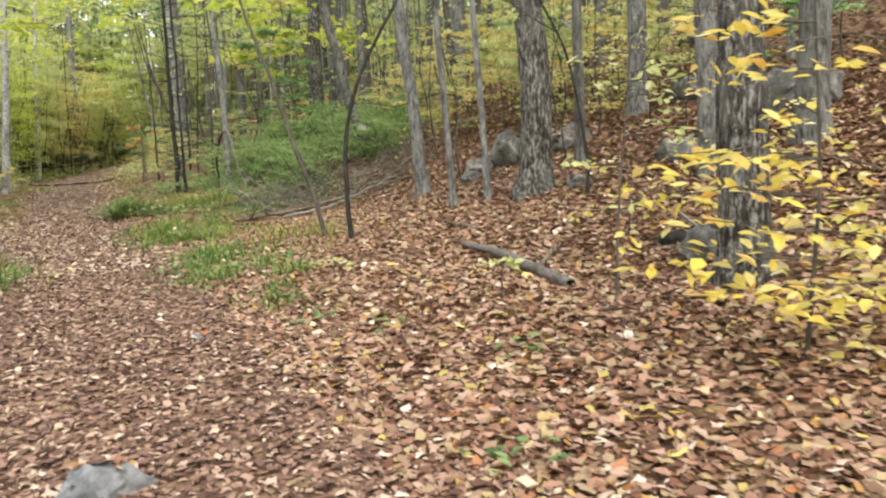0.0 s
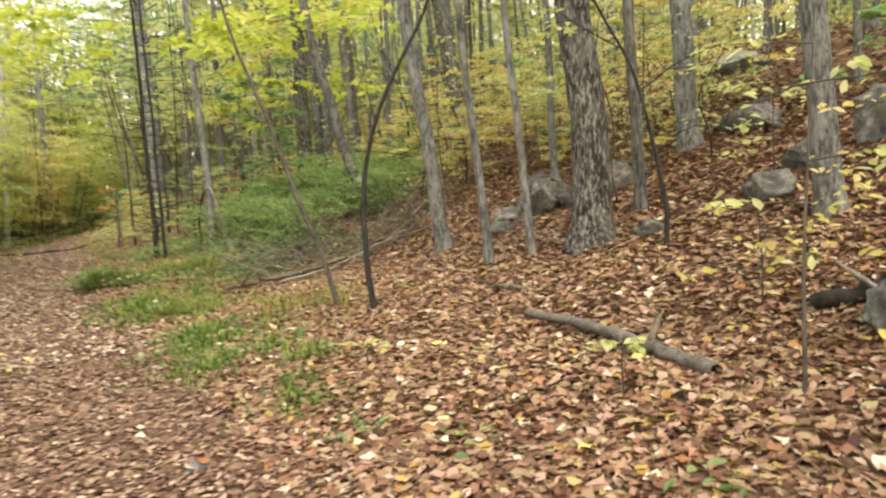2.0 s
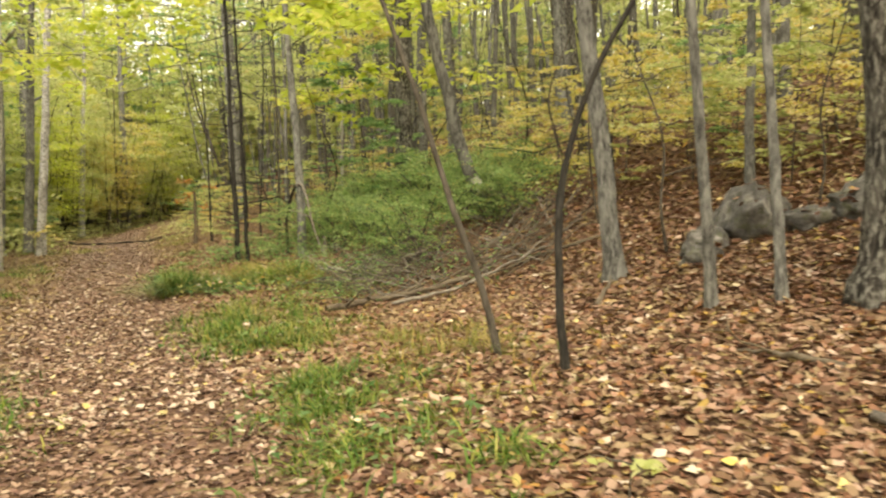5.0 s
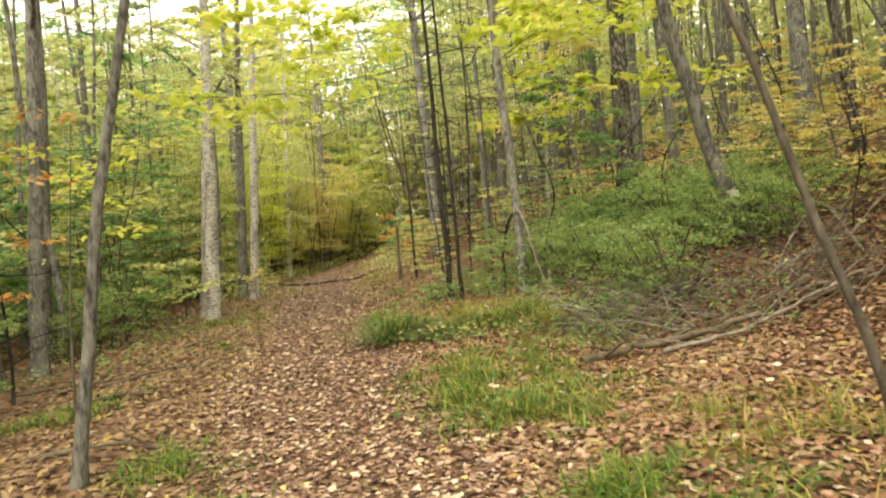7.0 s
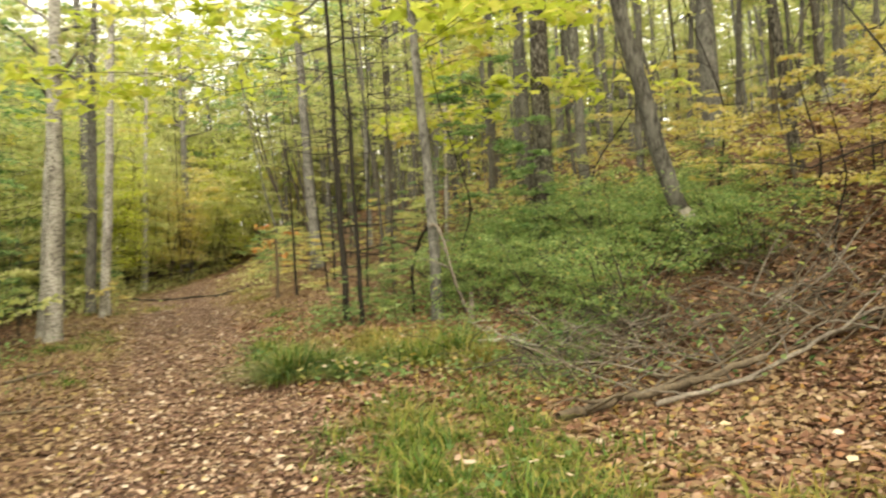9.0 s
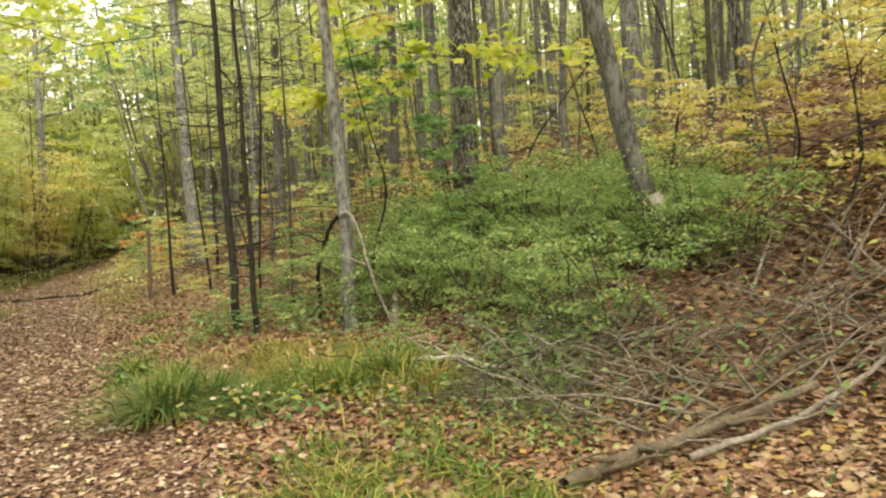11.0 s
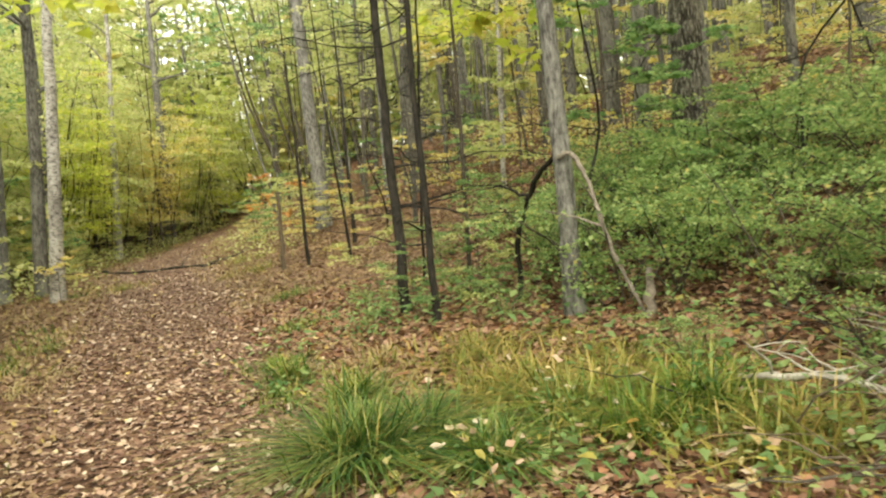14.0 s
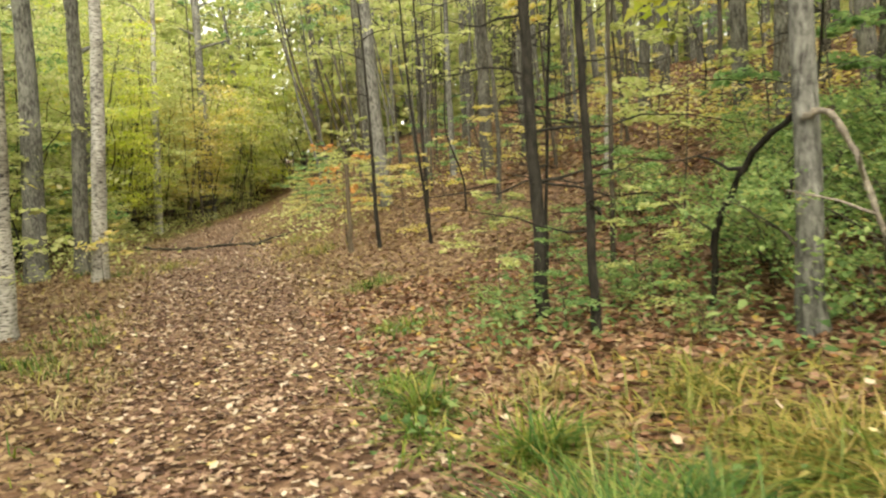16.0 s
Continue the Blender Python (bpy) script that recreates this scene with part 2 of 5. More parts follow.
def tube(points, radii, sides=8, wobble=0.0, flare=0.0, seed=0):
    """Rings round a bent line, as quads; a flare widens the foot into roots."""
    p, r = np.asarray(points, float), np.asarray(radii, float)
    d = np.gradient(p, axis=0)
    d /= np.linalg.norm(d, axis=1)[:, None] + 1e-9
    ref = np.where(np.abs(d[:, 2:3]) > 0.8, np.array([[1.0, 0, 0]]), np.array([[0, 0, 1.0]]))
    a = np.cross(d, ref)
    a /= np.linalg.norm(a, axis=1)[:, None] + 1e-9
    b = np.cross(d, a)
    ang = np.linspace(0, 2 * np.pi, sides, endpoint=False)
    rg = np.random.default_rng(seed)
    scale = np.ones((len(p), sides))
    if wobble:
        ph = rg.uniform(0, 6.28, 4)
        zz = np.linspace(0, len(p) * 0.9, len(p))[:, None]
        scale += wobble * (np.sin(3 * ang + ph[0] + zz * 0.5) * 0.5 + np.sin(5 * ang + ph[1] - zz * 0.8) * 0.3 + rg.normal(0, 0.4, (len(p), sides)))
    if flare:
        f = np.exp(-np.maximum(p[:, 2], 0) / 0.16)[:, None]
        scale += flare * f * (0.6 + 0.5 * np.sin(5 * ang + rg.uniform(0, 6)) ** 2)
    v = p[:, None] + r[:, None, None] * scale[:, :, None] * (np.cos(ang)[None, :, None] * a[:, None] + np.sin(ang)[None, :, None] * b[:, None])
    i, j = np.meshgrid(np.arange(len(p) - 1), np.arange(sides), indexing="ij")
    n = (j + 1) % sides
    f = np.stack([i * sides + j, (i + 1) * sides + j, (i + 1) * sides + n, i * sides + n], -1).reshape(-1, 4)
    return v.reshape(-1, 3), f


def join(pieces):
    vs, fs, k = [], [], 0
    for v, f in pieces:
        vs.append(v)
        fs.append(np.asarray(f) + k)
        k += len(v)
    return np.concatenate(vs), np.concatenate(fs)


def bent(points, steps):
    """A smooth line through a few places."""
    p = np.asarray(points, float)
    t = np.linspace(0, 1, len(p))
    q = np.linspace(0, 1, steps)
    if len(p) == 2:
        return p[0] + q[:, None] * (p[1] - p[0])
    out = np.stack([np.interp(q, t, p[:, i]) for i in range(3)], 1)
    for i in range(max(1, steps // 8)):
        out[1:-1] = 0.25 * out[:-2] + 0.5 * out[1:-1] + 0.25 * out[2:]
    return out


OVAL = (np.array([(0, -0.5, 0), (-0.27, -0.12, 0.07), (-0.2, 0.24, 0.06), (0, 0.55, -0.05), (0.2, 0.24, 0.06), (0.27, -0.12, 0.07)]),
        np.array([(0, 3, 2, 1), (0, 5, 4, 3)]))
CURLED = (np.array([(0, -0.5, 0.08), (-0.3, -0.12, 0.16), (-0.24, 0.24, 0.1), (0, 0.5, 0.16), (0.24, 0.24, 0.02), (0.3, -0.12, 0.1)]),
          np.array([(0, 3, 2, 1), (0, 5, 4, 3)]))
LOBED = (np.array([(0, -0.5, 0), (-0.16, -0.3, 0.03), (-0.45, -0.28, 0.05), (-0.3, -0.05, 0.02), (-0.52, 0.2, 0.08), (-0.2, 0.16, 0.02), (0, 0.6, -0.06),
                   (0.2, 0.16, 0.02), (0.52, 0.2, 0.08), (0.3, -0.05, 0.02), (0.45, -0.28, 0.05), (0.16, -0.3, 0.03)]),
         np.array([(0, 3, 2, 1), (0, 6, 5, 3), (0, 11, 10, 9), (0, 9, 7, 6)]))
SIMPLE = (np.array([(0, -0.5, 0), (-0.32, 0.05, 0.05), (0, 0.5, 0), (0.32, 0.05, 0.05)]), np.array([(0, 3, 2, 1)]))


def leaves(points, size, shape, tilt=0.5, seed=0, droop=0.0):
    """Leaves of one shape at many places, each turned and tilted its own way."""
    rg = np.random.default_rng(seed)
    p = np.asarray(points, float)
    n = len(p)
    yaw, tx, ty = rg.uniform(0, 2 * np.pi, n), rg.normal(droop, tilt, n), rg.normal(0, tilt, n)
    sz = size * rg.uniform(0.6, 1.35, n) if np.isscalar(size) else size
    v, f = shape
    q = v[None] * sz[:, None, None] * np.stack([rg.uniform(0.8, 1.2, n), np.ones(n), rg.uniform(0.3, 2.0, n)], 1)[:, None]
    x, y, z = q[..., 0], q[..., 1], q[..., 2]
    c, s = np.cos(tx)[:, None], np.sin(tx)[:, None]
    y, z = y * c - z * s, y * s + z * c
    c, s = np.cos(ty)[:, None], np.sin(ty)[:, None]
    x, z = x * c + z * s, -x * s + z * c
    c, s = np.cos(yaw)[:, None], np.sin(yaw)[:, None]
    x, y = x * c - y * s, x * s + y * c
    out = np.stack([x, y, z], -1) + p[:, None]
    return out.reshape(-1, 3), (f[None] + (np.arange(n) * len(v))[:, None, None]).reshape(-1, f.shape[1])


def spray(rg, start, way, length, count, width=0.35, drop=0.12):
    """Places of leaves along a flat spray of twigs."""
    t = rg.uniform(0.1, 1, count) ** 0.7
    w = np.asarray(way, float)
    side = np.cross(w, (0, 0, 1.0))
    side /= np.linalg.norm(side) + 1e-9
    lat = rg.normal(0, 1, count) * width * length * (1.05 - 0.5 * t)
    p = np.asarray(start) + t[:, None] * length * w + lat[:, None] * side
    p[:, 2] += rg.normal(0, 0.05, count) * length - drop * length * t ** 2
    return p


def limb_path(rg, start, yaw, length, lift, steps=6):
    t = np.linspace(0, 1, steps)
    x = np.cos(yaw) * length * t
    y = np.sin(yaw) * length * t
    z = lift * length * (t - 0.3 * t ** 2)
    p = np.stack([x, y, z], 1) + np.asarray(start)
    p[1:] += np.cumsum(rg.normal(0, 0.03 * length, (steps - 1, 3)), 0)
    return p


def tree_meshes(seed, line, dia, top, bark, leaf, limbs=6, low=0.4, reach=2.2, lift=0.6, count=900, size=0.12, shape=SIMPLE, sides=10, rings=22, wobble=0.05,
                flare=0.7, twigs=0, layered=0.35, spray_count=4, twig_parts=False, one_bough=False):
    """The parts of a tree: trunk, each limb, crown. line: places that the trunk passes, from its foot."""
    rg = np.random.default_rng(seed)
    line = [np.array((0, 0, -0.2))] + [np.asarray(q, float) for q in line]
    last, before = line[-1], line[-2]
    if last[2] < top:
        d = (last - before) / max(last[2] - before[2], 0.2)
        d[:2] *= 0.5
        line.append(last + d * (top - last[2]))
    zs = np.array([q[2] for q in line])
    z = -0.2 + (top + 0.2) * (np.linspace(0, 1, rings) ** 1.5)
    p = np.stack([np.interp(z, zs, [q[0] for q in line]), np.interp(z, zs, [q[1] for q in line]), z], 1)
    k = np.array([0.25, 0.5, 0.25])
    for i in range(2):
        p[1:-1, :2] = k[0] * p[:-2, :2] + k[1] * p[1:-1, :2] + k[2] * p[2:, :2]
    p[3:, :2] += np.cumsum(rg.normal(0, 0.012 * top / rings * 2, (rings - 3, 2)), 0)
    r = dia / 2 * np.clip(1 - 0.85 * (z / top), 0.1, 1.05)
    out = [("trunk", mesh_arrays("trunk", *tube(p, r, sides, wobble, flare, seed), bark, True))]
    pts, boughs = [], []
    for i in range(limbs):
        h = low + (0.95 - low) * (i + rg.uniform(0, 0.8)) / max(limbs, 1)
        at = p[np.searchsorted(z, h * top).clip(0, rings - 1)]
        yaw, ln = rg.uniform(0, 6.28), reach * rg.uniform(0.6, 1.15) * (1.25 - 0.6 * h)
        q = limb_path(rg, at, yaw, ln, lift * rg.uniform(0.5, 1.3))
        shoots = []
        pieces = [tube(q, np.linspace(max(dia * 0.16, 0.008), 0.004, len(q)), 5)]
        for j in range(spray_count):
            b = q[rg.integers(2, len(q))]
            w = np.array((np.cos(yaw + rg.normal(0, 0.9)), np.sin(yaw + rg.normal(0, 0.9)), rg.normal(0.05, 0.15)))
            sl = ln * rg.uniform(0.25, 0.5)
            twig = tube(np.stack([b, b + w * sl * 0.6, b + w * sl]), [0.006, 0.004, 0.002], 3)
            if twig_parts:
                shoots.append(("twig", mesh_arrays("twig", *twig, bark, True)))
            elif not one_bough or j % 2 == 0:
                pieces.append(twig)
            pts.append(spray(rg, b, w, sl, max(3, count // max(1, limbs * spray_count)), layered))
        if one_bough:
            boughs += pieces
        else:
            out.append(("limb", mesh_arrays("limb", *join(pieces), bark, True), *shoots))
    if boughs:
        out.append(("branchwork", mesh_arrays("branchwork", *join(boughs), bark, True)))
    for i in range(twigs):
        h = rg.uniform(0.06, 0.62) * top
        at = p[np.searchsorted(z, h).clip(0, rings - 1)].copy()
        ln = rg.uniform(0.3, 1.1) if i % 5 else rg.uniform(1.4, 2.6)
        q = limb_path(rg, at, rg.uniform(0, 6.28), ln, rg.normal(0.05, 0.2), 7)
        pieces = [tube(q, np.linspace(0.006 + 0.004 * ln, 0.002, 7), 5)]
        e = limb_path(rg, q[2], rg.uniform(0, 6.28), 0.3, 0.2, 3)
        pieces.append(tube(e, [0.004, 0.003, 0.001], 3))
        out.append(("dead_twig", mesh_arrays("dead_twig", *join(pieces), bark, True)))
    if pts and count:
        out.append(("crown", mesh_arrays("crown", *leaves(np.concatenate(pts), size, shape, 0.45, seed), leaf)))
    return out


def plant(name, x, y, label, category, meshes, group="", sink=0.0):
    ob = thing(name, x, y, float(height(x, y)) - sink, label, category, group)
    for nm, me, *shoots in meshes:
        p = part(nm, me, ob)
        if nm in ("branchwork", "crown", "foliage"):
            tagged(p, kind="stuff")
        for n2, m2 in shoots:
            part(n2, m2, p)
    return ob


def turned(x, y, yaw, scale, tilt=(0, 0), lift=0.0):
    return Matrix.LocRotScale((x, y, float(height(x, y)) + lift), Euler((tilt[0], tilt[1], yaw)), (scale,) * 3)


# ---------------------------------------------------------------- the ground, one sheet to the horizon
def build_ground():
    k = np.linspace(-1, 1, 260)
    au = 14 + 30 * np.sinh(3.6 * k) / np.sinh(3.6) * 16
    asx = 2 + 22 * np.sinh(4.0 * k) / np.sinh(4.0) * 22
    u, s = np.meshgrid(au, asx, indexing="ij")
    x, y = from_trail(u, s)
    z = height(x, y)
    v = np.stack([x, y, z], -1).reshape(-1, 3)
    n = len(k)
    i, j = np.meshgrid(np.arange(n - 1), np.arange(n - 1), indexing="ij")
    f = np.stack([i * n + j, i * n + j + 1, (i + 1) * n + j + 1, (i + 1) * n + j], -1).reshape(-1, 4)[:, ::-1]
    tagged(new("ground", mesh_arrays("ground", v, f, SOIL, True)), "forest floor of brown leaf mould rising to a hillside", "ground", kind="structure")


build_ground()


def litter(name, label, mat, n, u_range, s_range, size, seed, shapes, tilt=0.28, bias=1.0, near=None, follow=False):
    rg = np.random.default_rng(seed)
    u = u_range[0] + (u_range[1] - u_range[0]) * rg.random(n) ** bias
    s = rg.uniform(*s_range, n)
    if near:
        s = np.where(rg.random(n) < 0.85, s, rg.normal(near, 0.8, n))
    if follow:
        s = s + bend(u)
    x, y = from_trail(u, s)
    p = np.stack([x, y, height(x, y) + rg.uniform(0.004, 0.03, n)], 1)
    c = np.array_split(rg.permutation(n), len(shapes))
    mesh = [leaves(p[i], size, sh, tilt, seed + k) for k, (i, sh) in enumerate(zip(c, shapes))]
    tagged(new(name, mesh_arrays(name, *join(mesh), mat)), label, "leaf litter", kind="stuff")


litter("trail_leaf_litter", "small trodden brown leaves covering the trail", LITTER_TRAIL, 98000, (-14, 52), (-1.3, 1.3), 0.053, 11, (OVAL, CURLED, OVAL), 0.2, 1.5, follow=True)
litter("trail_pale_leaves", "pale dry leaves scattered over the trail", LITTER_PALE, 6800, (1, 42), (-1.5, 1.6), 0.07, 12, (CURLED, LOBED), 0.25, 1.4, follow=True)
litter("early_trail_pale_leaves", "a few pale dry leaves on the dark trail", LITTER_PALE, 500, (-13, 2), (-1.4, 1.5), 0.068, 22, (CURLED, LOBED), 0.25)
litter("forest_leaf_litter", "thick carpet of tan and russet fallen leaves", LITTER, 118000, (-14, 16), (0.9, 8.5), 0.074, 13, (CURLED, OVAL, LOBED), 0.3, 1.2)
litter("slope_pale_leaves", "pale pinkish leaves scattered over the slope", LITTER_PALE, 5000, (-11, 4), (0.9, 7), 0.075, 20, (CURLED, LOBED), 0.25)
litter("slope_leaf_litter", "bright tan and pinkish leaves thick on the near slope", LITTER_VERGE, 52000, (-11, 5), (0.9, 10.5), 0.074, 18, (CURLED, OVAL, LOBED), 0.26)
litter("far_slope_leaf_litter", "tan leaves on the slope beside the far trail", LITTER_VERGE, 30000, (11, 50), (3.5, 11), 0.095, 19, (CURLED, OVAL), 0.28)
litter("hillside_leaf_litter", "rust brown fallen leaves on the hillside", LITTER, 62000, (-10, 52), (6, 28), 0.13, 14, (SIMPLE, SIMPLE), 0.3)
litter("verge_leaf_litter", "yellow and tan leaves along the grassy verge", LITTER_VERGE, 30000, (3, 46), (0.9, 4.2), 0.07, 15, (CURLED, OVAL, LOBED), 0.36, 1.4, follow=True)
litter("bank_leaf_litter", "tan fallen leaves on the bank beside the trail", LITTER_VERGE, 30000, (-16, 46), (-4.0, -1.0), 0.075, 16, (CURLED, OVAL, LOBED), 0.34, 1.2, follow=True)
litter("wood_leaf_litter", "brown fallen leaves in the lower wood", LITTER, 14000, (-8, 45), (-18, -3.6), 0.13, 17, (SIMPLE, SIMPLE), 0.3)


# ---------------------------------------------------------------- trees that the trail passes
def grown(name, x, y, label, category="tree", group="", **kw):
    seed = int(abs(x * 131 + y * 17)) + 1
    return plant(name, x, y, label, category, tree_meshes(seed, **kw), group)


HIGH = dict(limbs=6, low=0.5, count=700, size=0.14)
grown("oak_tree", 1.14, 10.21, "stout oak with dark flaking grey bark on the leafy slope", line=[(-0.1, 0, 2.42)], dia=0.4, top=15, bark=BARK_OAK, leaf=L_MIXED,
      sides=20, rings=48, wobble=0.09, flare=0.55, **HIGH)
grown("oak_tree", 2.29, 5.83, "rough-barked brown oak above dead roots", line=[(-0.05, 0, 1.88)], dia=0.34, top=15, bark=BARK_OAK, leaf=L_MIXED, sides=20, rings=48,
      wobble=0.09, flare=0.4, **HIGH)
MAPLES = [
    (-0.48, 12.89, -0.25, 3.14, 0.21), (0.08, 10.98, -0.18, 2.81, 0.10), (0.54, 10.68, -0.13, 2.75, 0.09), (1.75, 10.66, -0.05, 2.24, 0.14),
    (2.85, 12.51, -0.04, 1.98, 0.3), (1.24, 14.11, 0.0, 2.62, 0.12), (2.84, 8.6, -0.1, 1.75, 0.23), (3.82, 8.59, -0.02, 1.38, 0.33),
]
for x, y, dx, dz, dia in MAPLES:
    grown("maple_tree", x, y, "slender grey-barked maple with lichen patches", group="grey maples on the slope", line=[(dx, 0, dz)], dia=dia, top=9 + 18 * dia, bark=BARK_GREY,
          leaf=L_MIXED, sides=12, rings=34, wobble=0.05, flare=0.45, **HIGH)
HILL = [(-3.36, 26.35, -0.06, 3.18, 0.27), (-4.39, 27.16, 0.14, 3.71, 0.28), (-4.76, 28.19, 0, 3.99, 0.3), (-5.45, 34.37, 0.23, 4.77, 0.25), (-0.2, 27.54, -0.08, 1.77, 0.5),
        (-9.91, 33.89, 0.25, 6.86, 0.34), (-14.8, 40.48, -0.27, 9.75, 0.38), (-12.93, 34.78, -0.13, 5.51, 0.46)]
for x, y, dx, dz, dia in HILL:
    grown("maple_tree", x, y, "tall straight grey maple on the hillside", group="grey maples on the slope", line=[(dx, 0, dz)], dia=dia, top=16, bark=BARK_GREY, leaf=L_MIXED,
          sides=12, rings=30, flare=0.4, limbs=7, low=0.4, count=1400, size=0.16)
grown("rough_barked_tree", -4.3, 22.8, "large tree with shaggy furrowed grey-brown bark behind the shrubs", line=[(0.14, 0.03, 3.33)], dia=0.42, top=16, bark=BARK_OAK, leaf=L_MIXED,
      sides=20, rings=44, wobble=0.1, flare=0.4, **HIGH)
LEANING = grown("leaning_tree", -2.11, 18.5, "leaning grey tree with a pale scar near its foot", line=[(-0.45, -0.11, 1.28), (-0.9, -0.22, 3.3)], dia=0.25, top=13, bark=BARK_GREY, leaf=L_MIXED,
      sides=14, rings=36, flare=0.4, **HIGH)
grown("grey_tree", -5.93, 19.75, "grey-barked tree with a broken bough beside it", line=[(-0.02, 0, 1.87), (-0.1, -0.02, 3.69)], dia=0.19, top=12, bark=BARK_GREY, leaf=L_MIXED, sides=16,
      rings=40, flare=0.3, **HIGH)
for x, y, dx, dia in ((-7.89, 21.29, 0.02, 0.125), (-7.41, 20.58, -0.02, 0.08), (-7.95, 22.9, 0.3, 0.04)):
    grown("spruce_tree", x, y, "thin blackish conifer trunk with bare dead twigs", group="dark conifers beside the trail", line=[(dx * 0.5, 0, 1.6), (dx, 0, 4)], dia=dia, top=11,
          bark=BARK_DARK, leaf=L_PINE, sides=12, rings=40, wobble=0.06, flare=0.35, limbs=6, low=0.6, reach=1.6, lift=0.1, count=1200, size=0.1, twigs=34)
grown("curved_sapling", -1.17, 9.98, "dark curved sapling arching over the leaf litter", "sapling", line=[(-0.02, 0, 0.53), (-0.03, 0, 1.05), (0.1, 0.01, 1.7), (0.26, 0.01, 2.1), (0.48, 0.02, 2.5), (0.76, 0.02, 2.9)], dia=0.066,
      top=5, bark=BARK_DARK, leaf=L_LIME, sides=9, rings=40, flare=0.3, limbs=4, low=0.6, reach=1.0, count=60, size=0.1, shape=OVAL)
grown("leaning_sapling", -1.64, 10.84, "thin bare sapling leaning over", "sapling", line=[(-0.2, -0.03, 0.65), (-0.39, -0.06, 1.22), (-0.61, -0.09, 2.05), (-0.95, -0.17, 3.1)], dia=0.065, top=5.5,
      bark=BARK_SAP, leaf=L_LIME, sides=9, rings=40, flare=0.3, limbs=4, low=0.6, reach=1.0, count=60, size=0.1, shape=OVAL)
grown("crooked_sapling", 1.63, 9.28, "dark crooked sapling bending beside the oak", "sapling", line=[(0.04, 0, 0.37), (-0.09, 0, 1.29), (-0.22, 0, 1.75), (-0.48, 0, 2.2)], dia=0.045, top=3.6,
      bark=BARK_DARK, leaf=L_LIME, sides=8, rings=36, flare=0.2, limbs=5, low=0.3, reach=0.8, count=110, size=0.09, shape=OVAL)
for x, y, dx, dz, dia, white, tall in ((-14.48, 22.23, 0.5, 7.8, 0.36, 1, 15), (-19.1, 28.75, 0.5, 8.8, 0.5, 0, 16), (-17.9, 28.6, 0.9, 10.5, 0.33, 0, 15), (-16.6, 27.3, 0.9, 8.9, 0.3, 1, 15),
                                       (-15.6, 23.4, 0.7, 6.7, 0.26, 1, 14), (-23.4, 40.9, 0.6, 9, 0.3, 1, 15), (-25.2, 48.6, 0.2, 8, 0.55, 0, 16), (-13.75, 16.27, 0.5, 6.5, 0.3, 0, 15),
                                       (-10.29, 12.28, 0.5, 4.8, 0.16, 0, 11), (-15.5, 17.97, 0.5, 7.2, 0.36, 0, 15), (-22.5, 35.5, 0.2, 8, 0.6, 0, 16)):
    grown("birch_tree" if white else "maple_tree", x, y, "white-barked birch flecked with black at the trail's edge" if white else "grey trunk with a dark foot at the trail's edge",
          group="birches by the trail" if white else "grey trunks by the trail", line=[(dx, 0.2, dz)], dia=dia, top=tall, bark=BARK_BIRCH if white else BARK_GREY, leaf=L_MIXED, sides=12,
          rings=34, flare=0.3, limbs=8, low=0.35, count=1500, size=0.14)
grown("young_tree", -7.19, 10.47, "slim young grey tree leaning on the bank", "tree", line=[(0.43, 0.15, 2.19), (0.75, 0.27, 3.52)], dia=0.11, top=8, bark=BARK_GREY, leaf=L_LIME, sides=12,
      rings=40, flare=0.3, limbs=6, low=0.42, reach=1.6, count=500, size=0.1, shape=OVAL)

# ---------------------------------------------------------------- trees with leaves that can be told apart
grown("turning_maple", -7.2, 22.2, "young maple spreading flat sprays of yellow-green leaves", line=[(0.1, 0, 4)], dia=0.06, top=6.6, bark=BARK_SAP, leaf=L_BRIGHT, sides=10, rings=30,
      flare=0.3, limbs=16, low=0.56, reach=6.4, lift=0.05, count=3000, size=0.22, shape=LOBED, layered=0.3, spray_count=6, twig_parts=True)


def beech_sapling(x, y, stem, sprays, size, leaf, label, seed, count=16):
    """A thin stem with flat sprays of single leaves; sprays: height, yaw in degrees, length."""
    rg = np.random.default_rng(seed)
    ob = thing("sapling", x, y, float(height(x, y)), label, "sapling", "beech saplings")
    line = bent([(0, 0, -0.1), *stem], 14)
    part("stem", mesh_arrays("stem", *tube(line, np.linspace(0.006 + 0.004 * stem[-1][2], 0.003, 14), 7), BARK_SAP, True), ob)
    for h, yaw, ln in sprays:
        i = int(np.argmin(np.abs(line[:, 2] - h)))
        q = limb_path(rg, line[i], radians(yaw), ln, 0.12, 6)
        twig = part("twig", mesh_arrays("twig", *tube(q, np.linspace(0.006, 0.002, 6), 5), BARK_SAP, True), ob)
        pts = spray(rg, q[0], (np.cos(radians(yaw)), np.sin(radians(yaw)), 0.08), ln * 1.05, count, 0.2, 0.1)
        part("foliage", mesh_arrays("foliage", *leaves(pts, size, OVAL, 0.35, int(rg.integers(1e6)), 0.2), leaf), twig)
    return ob


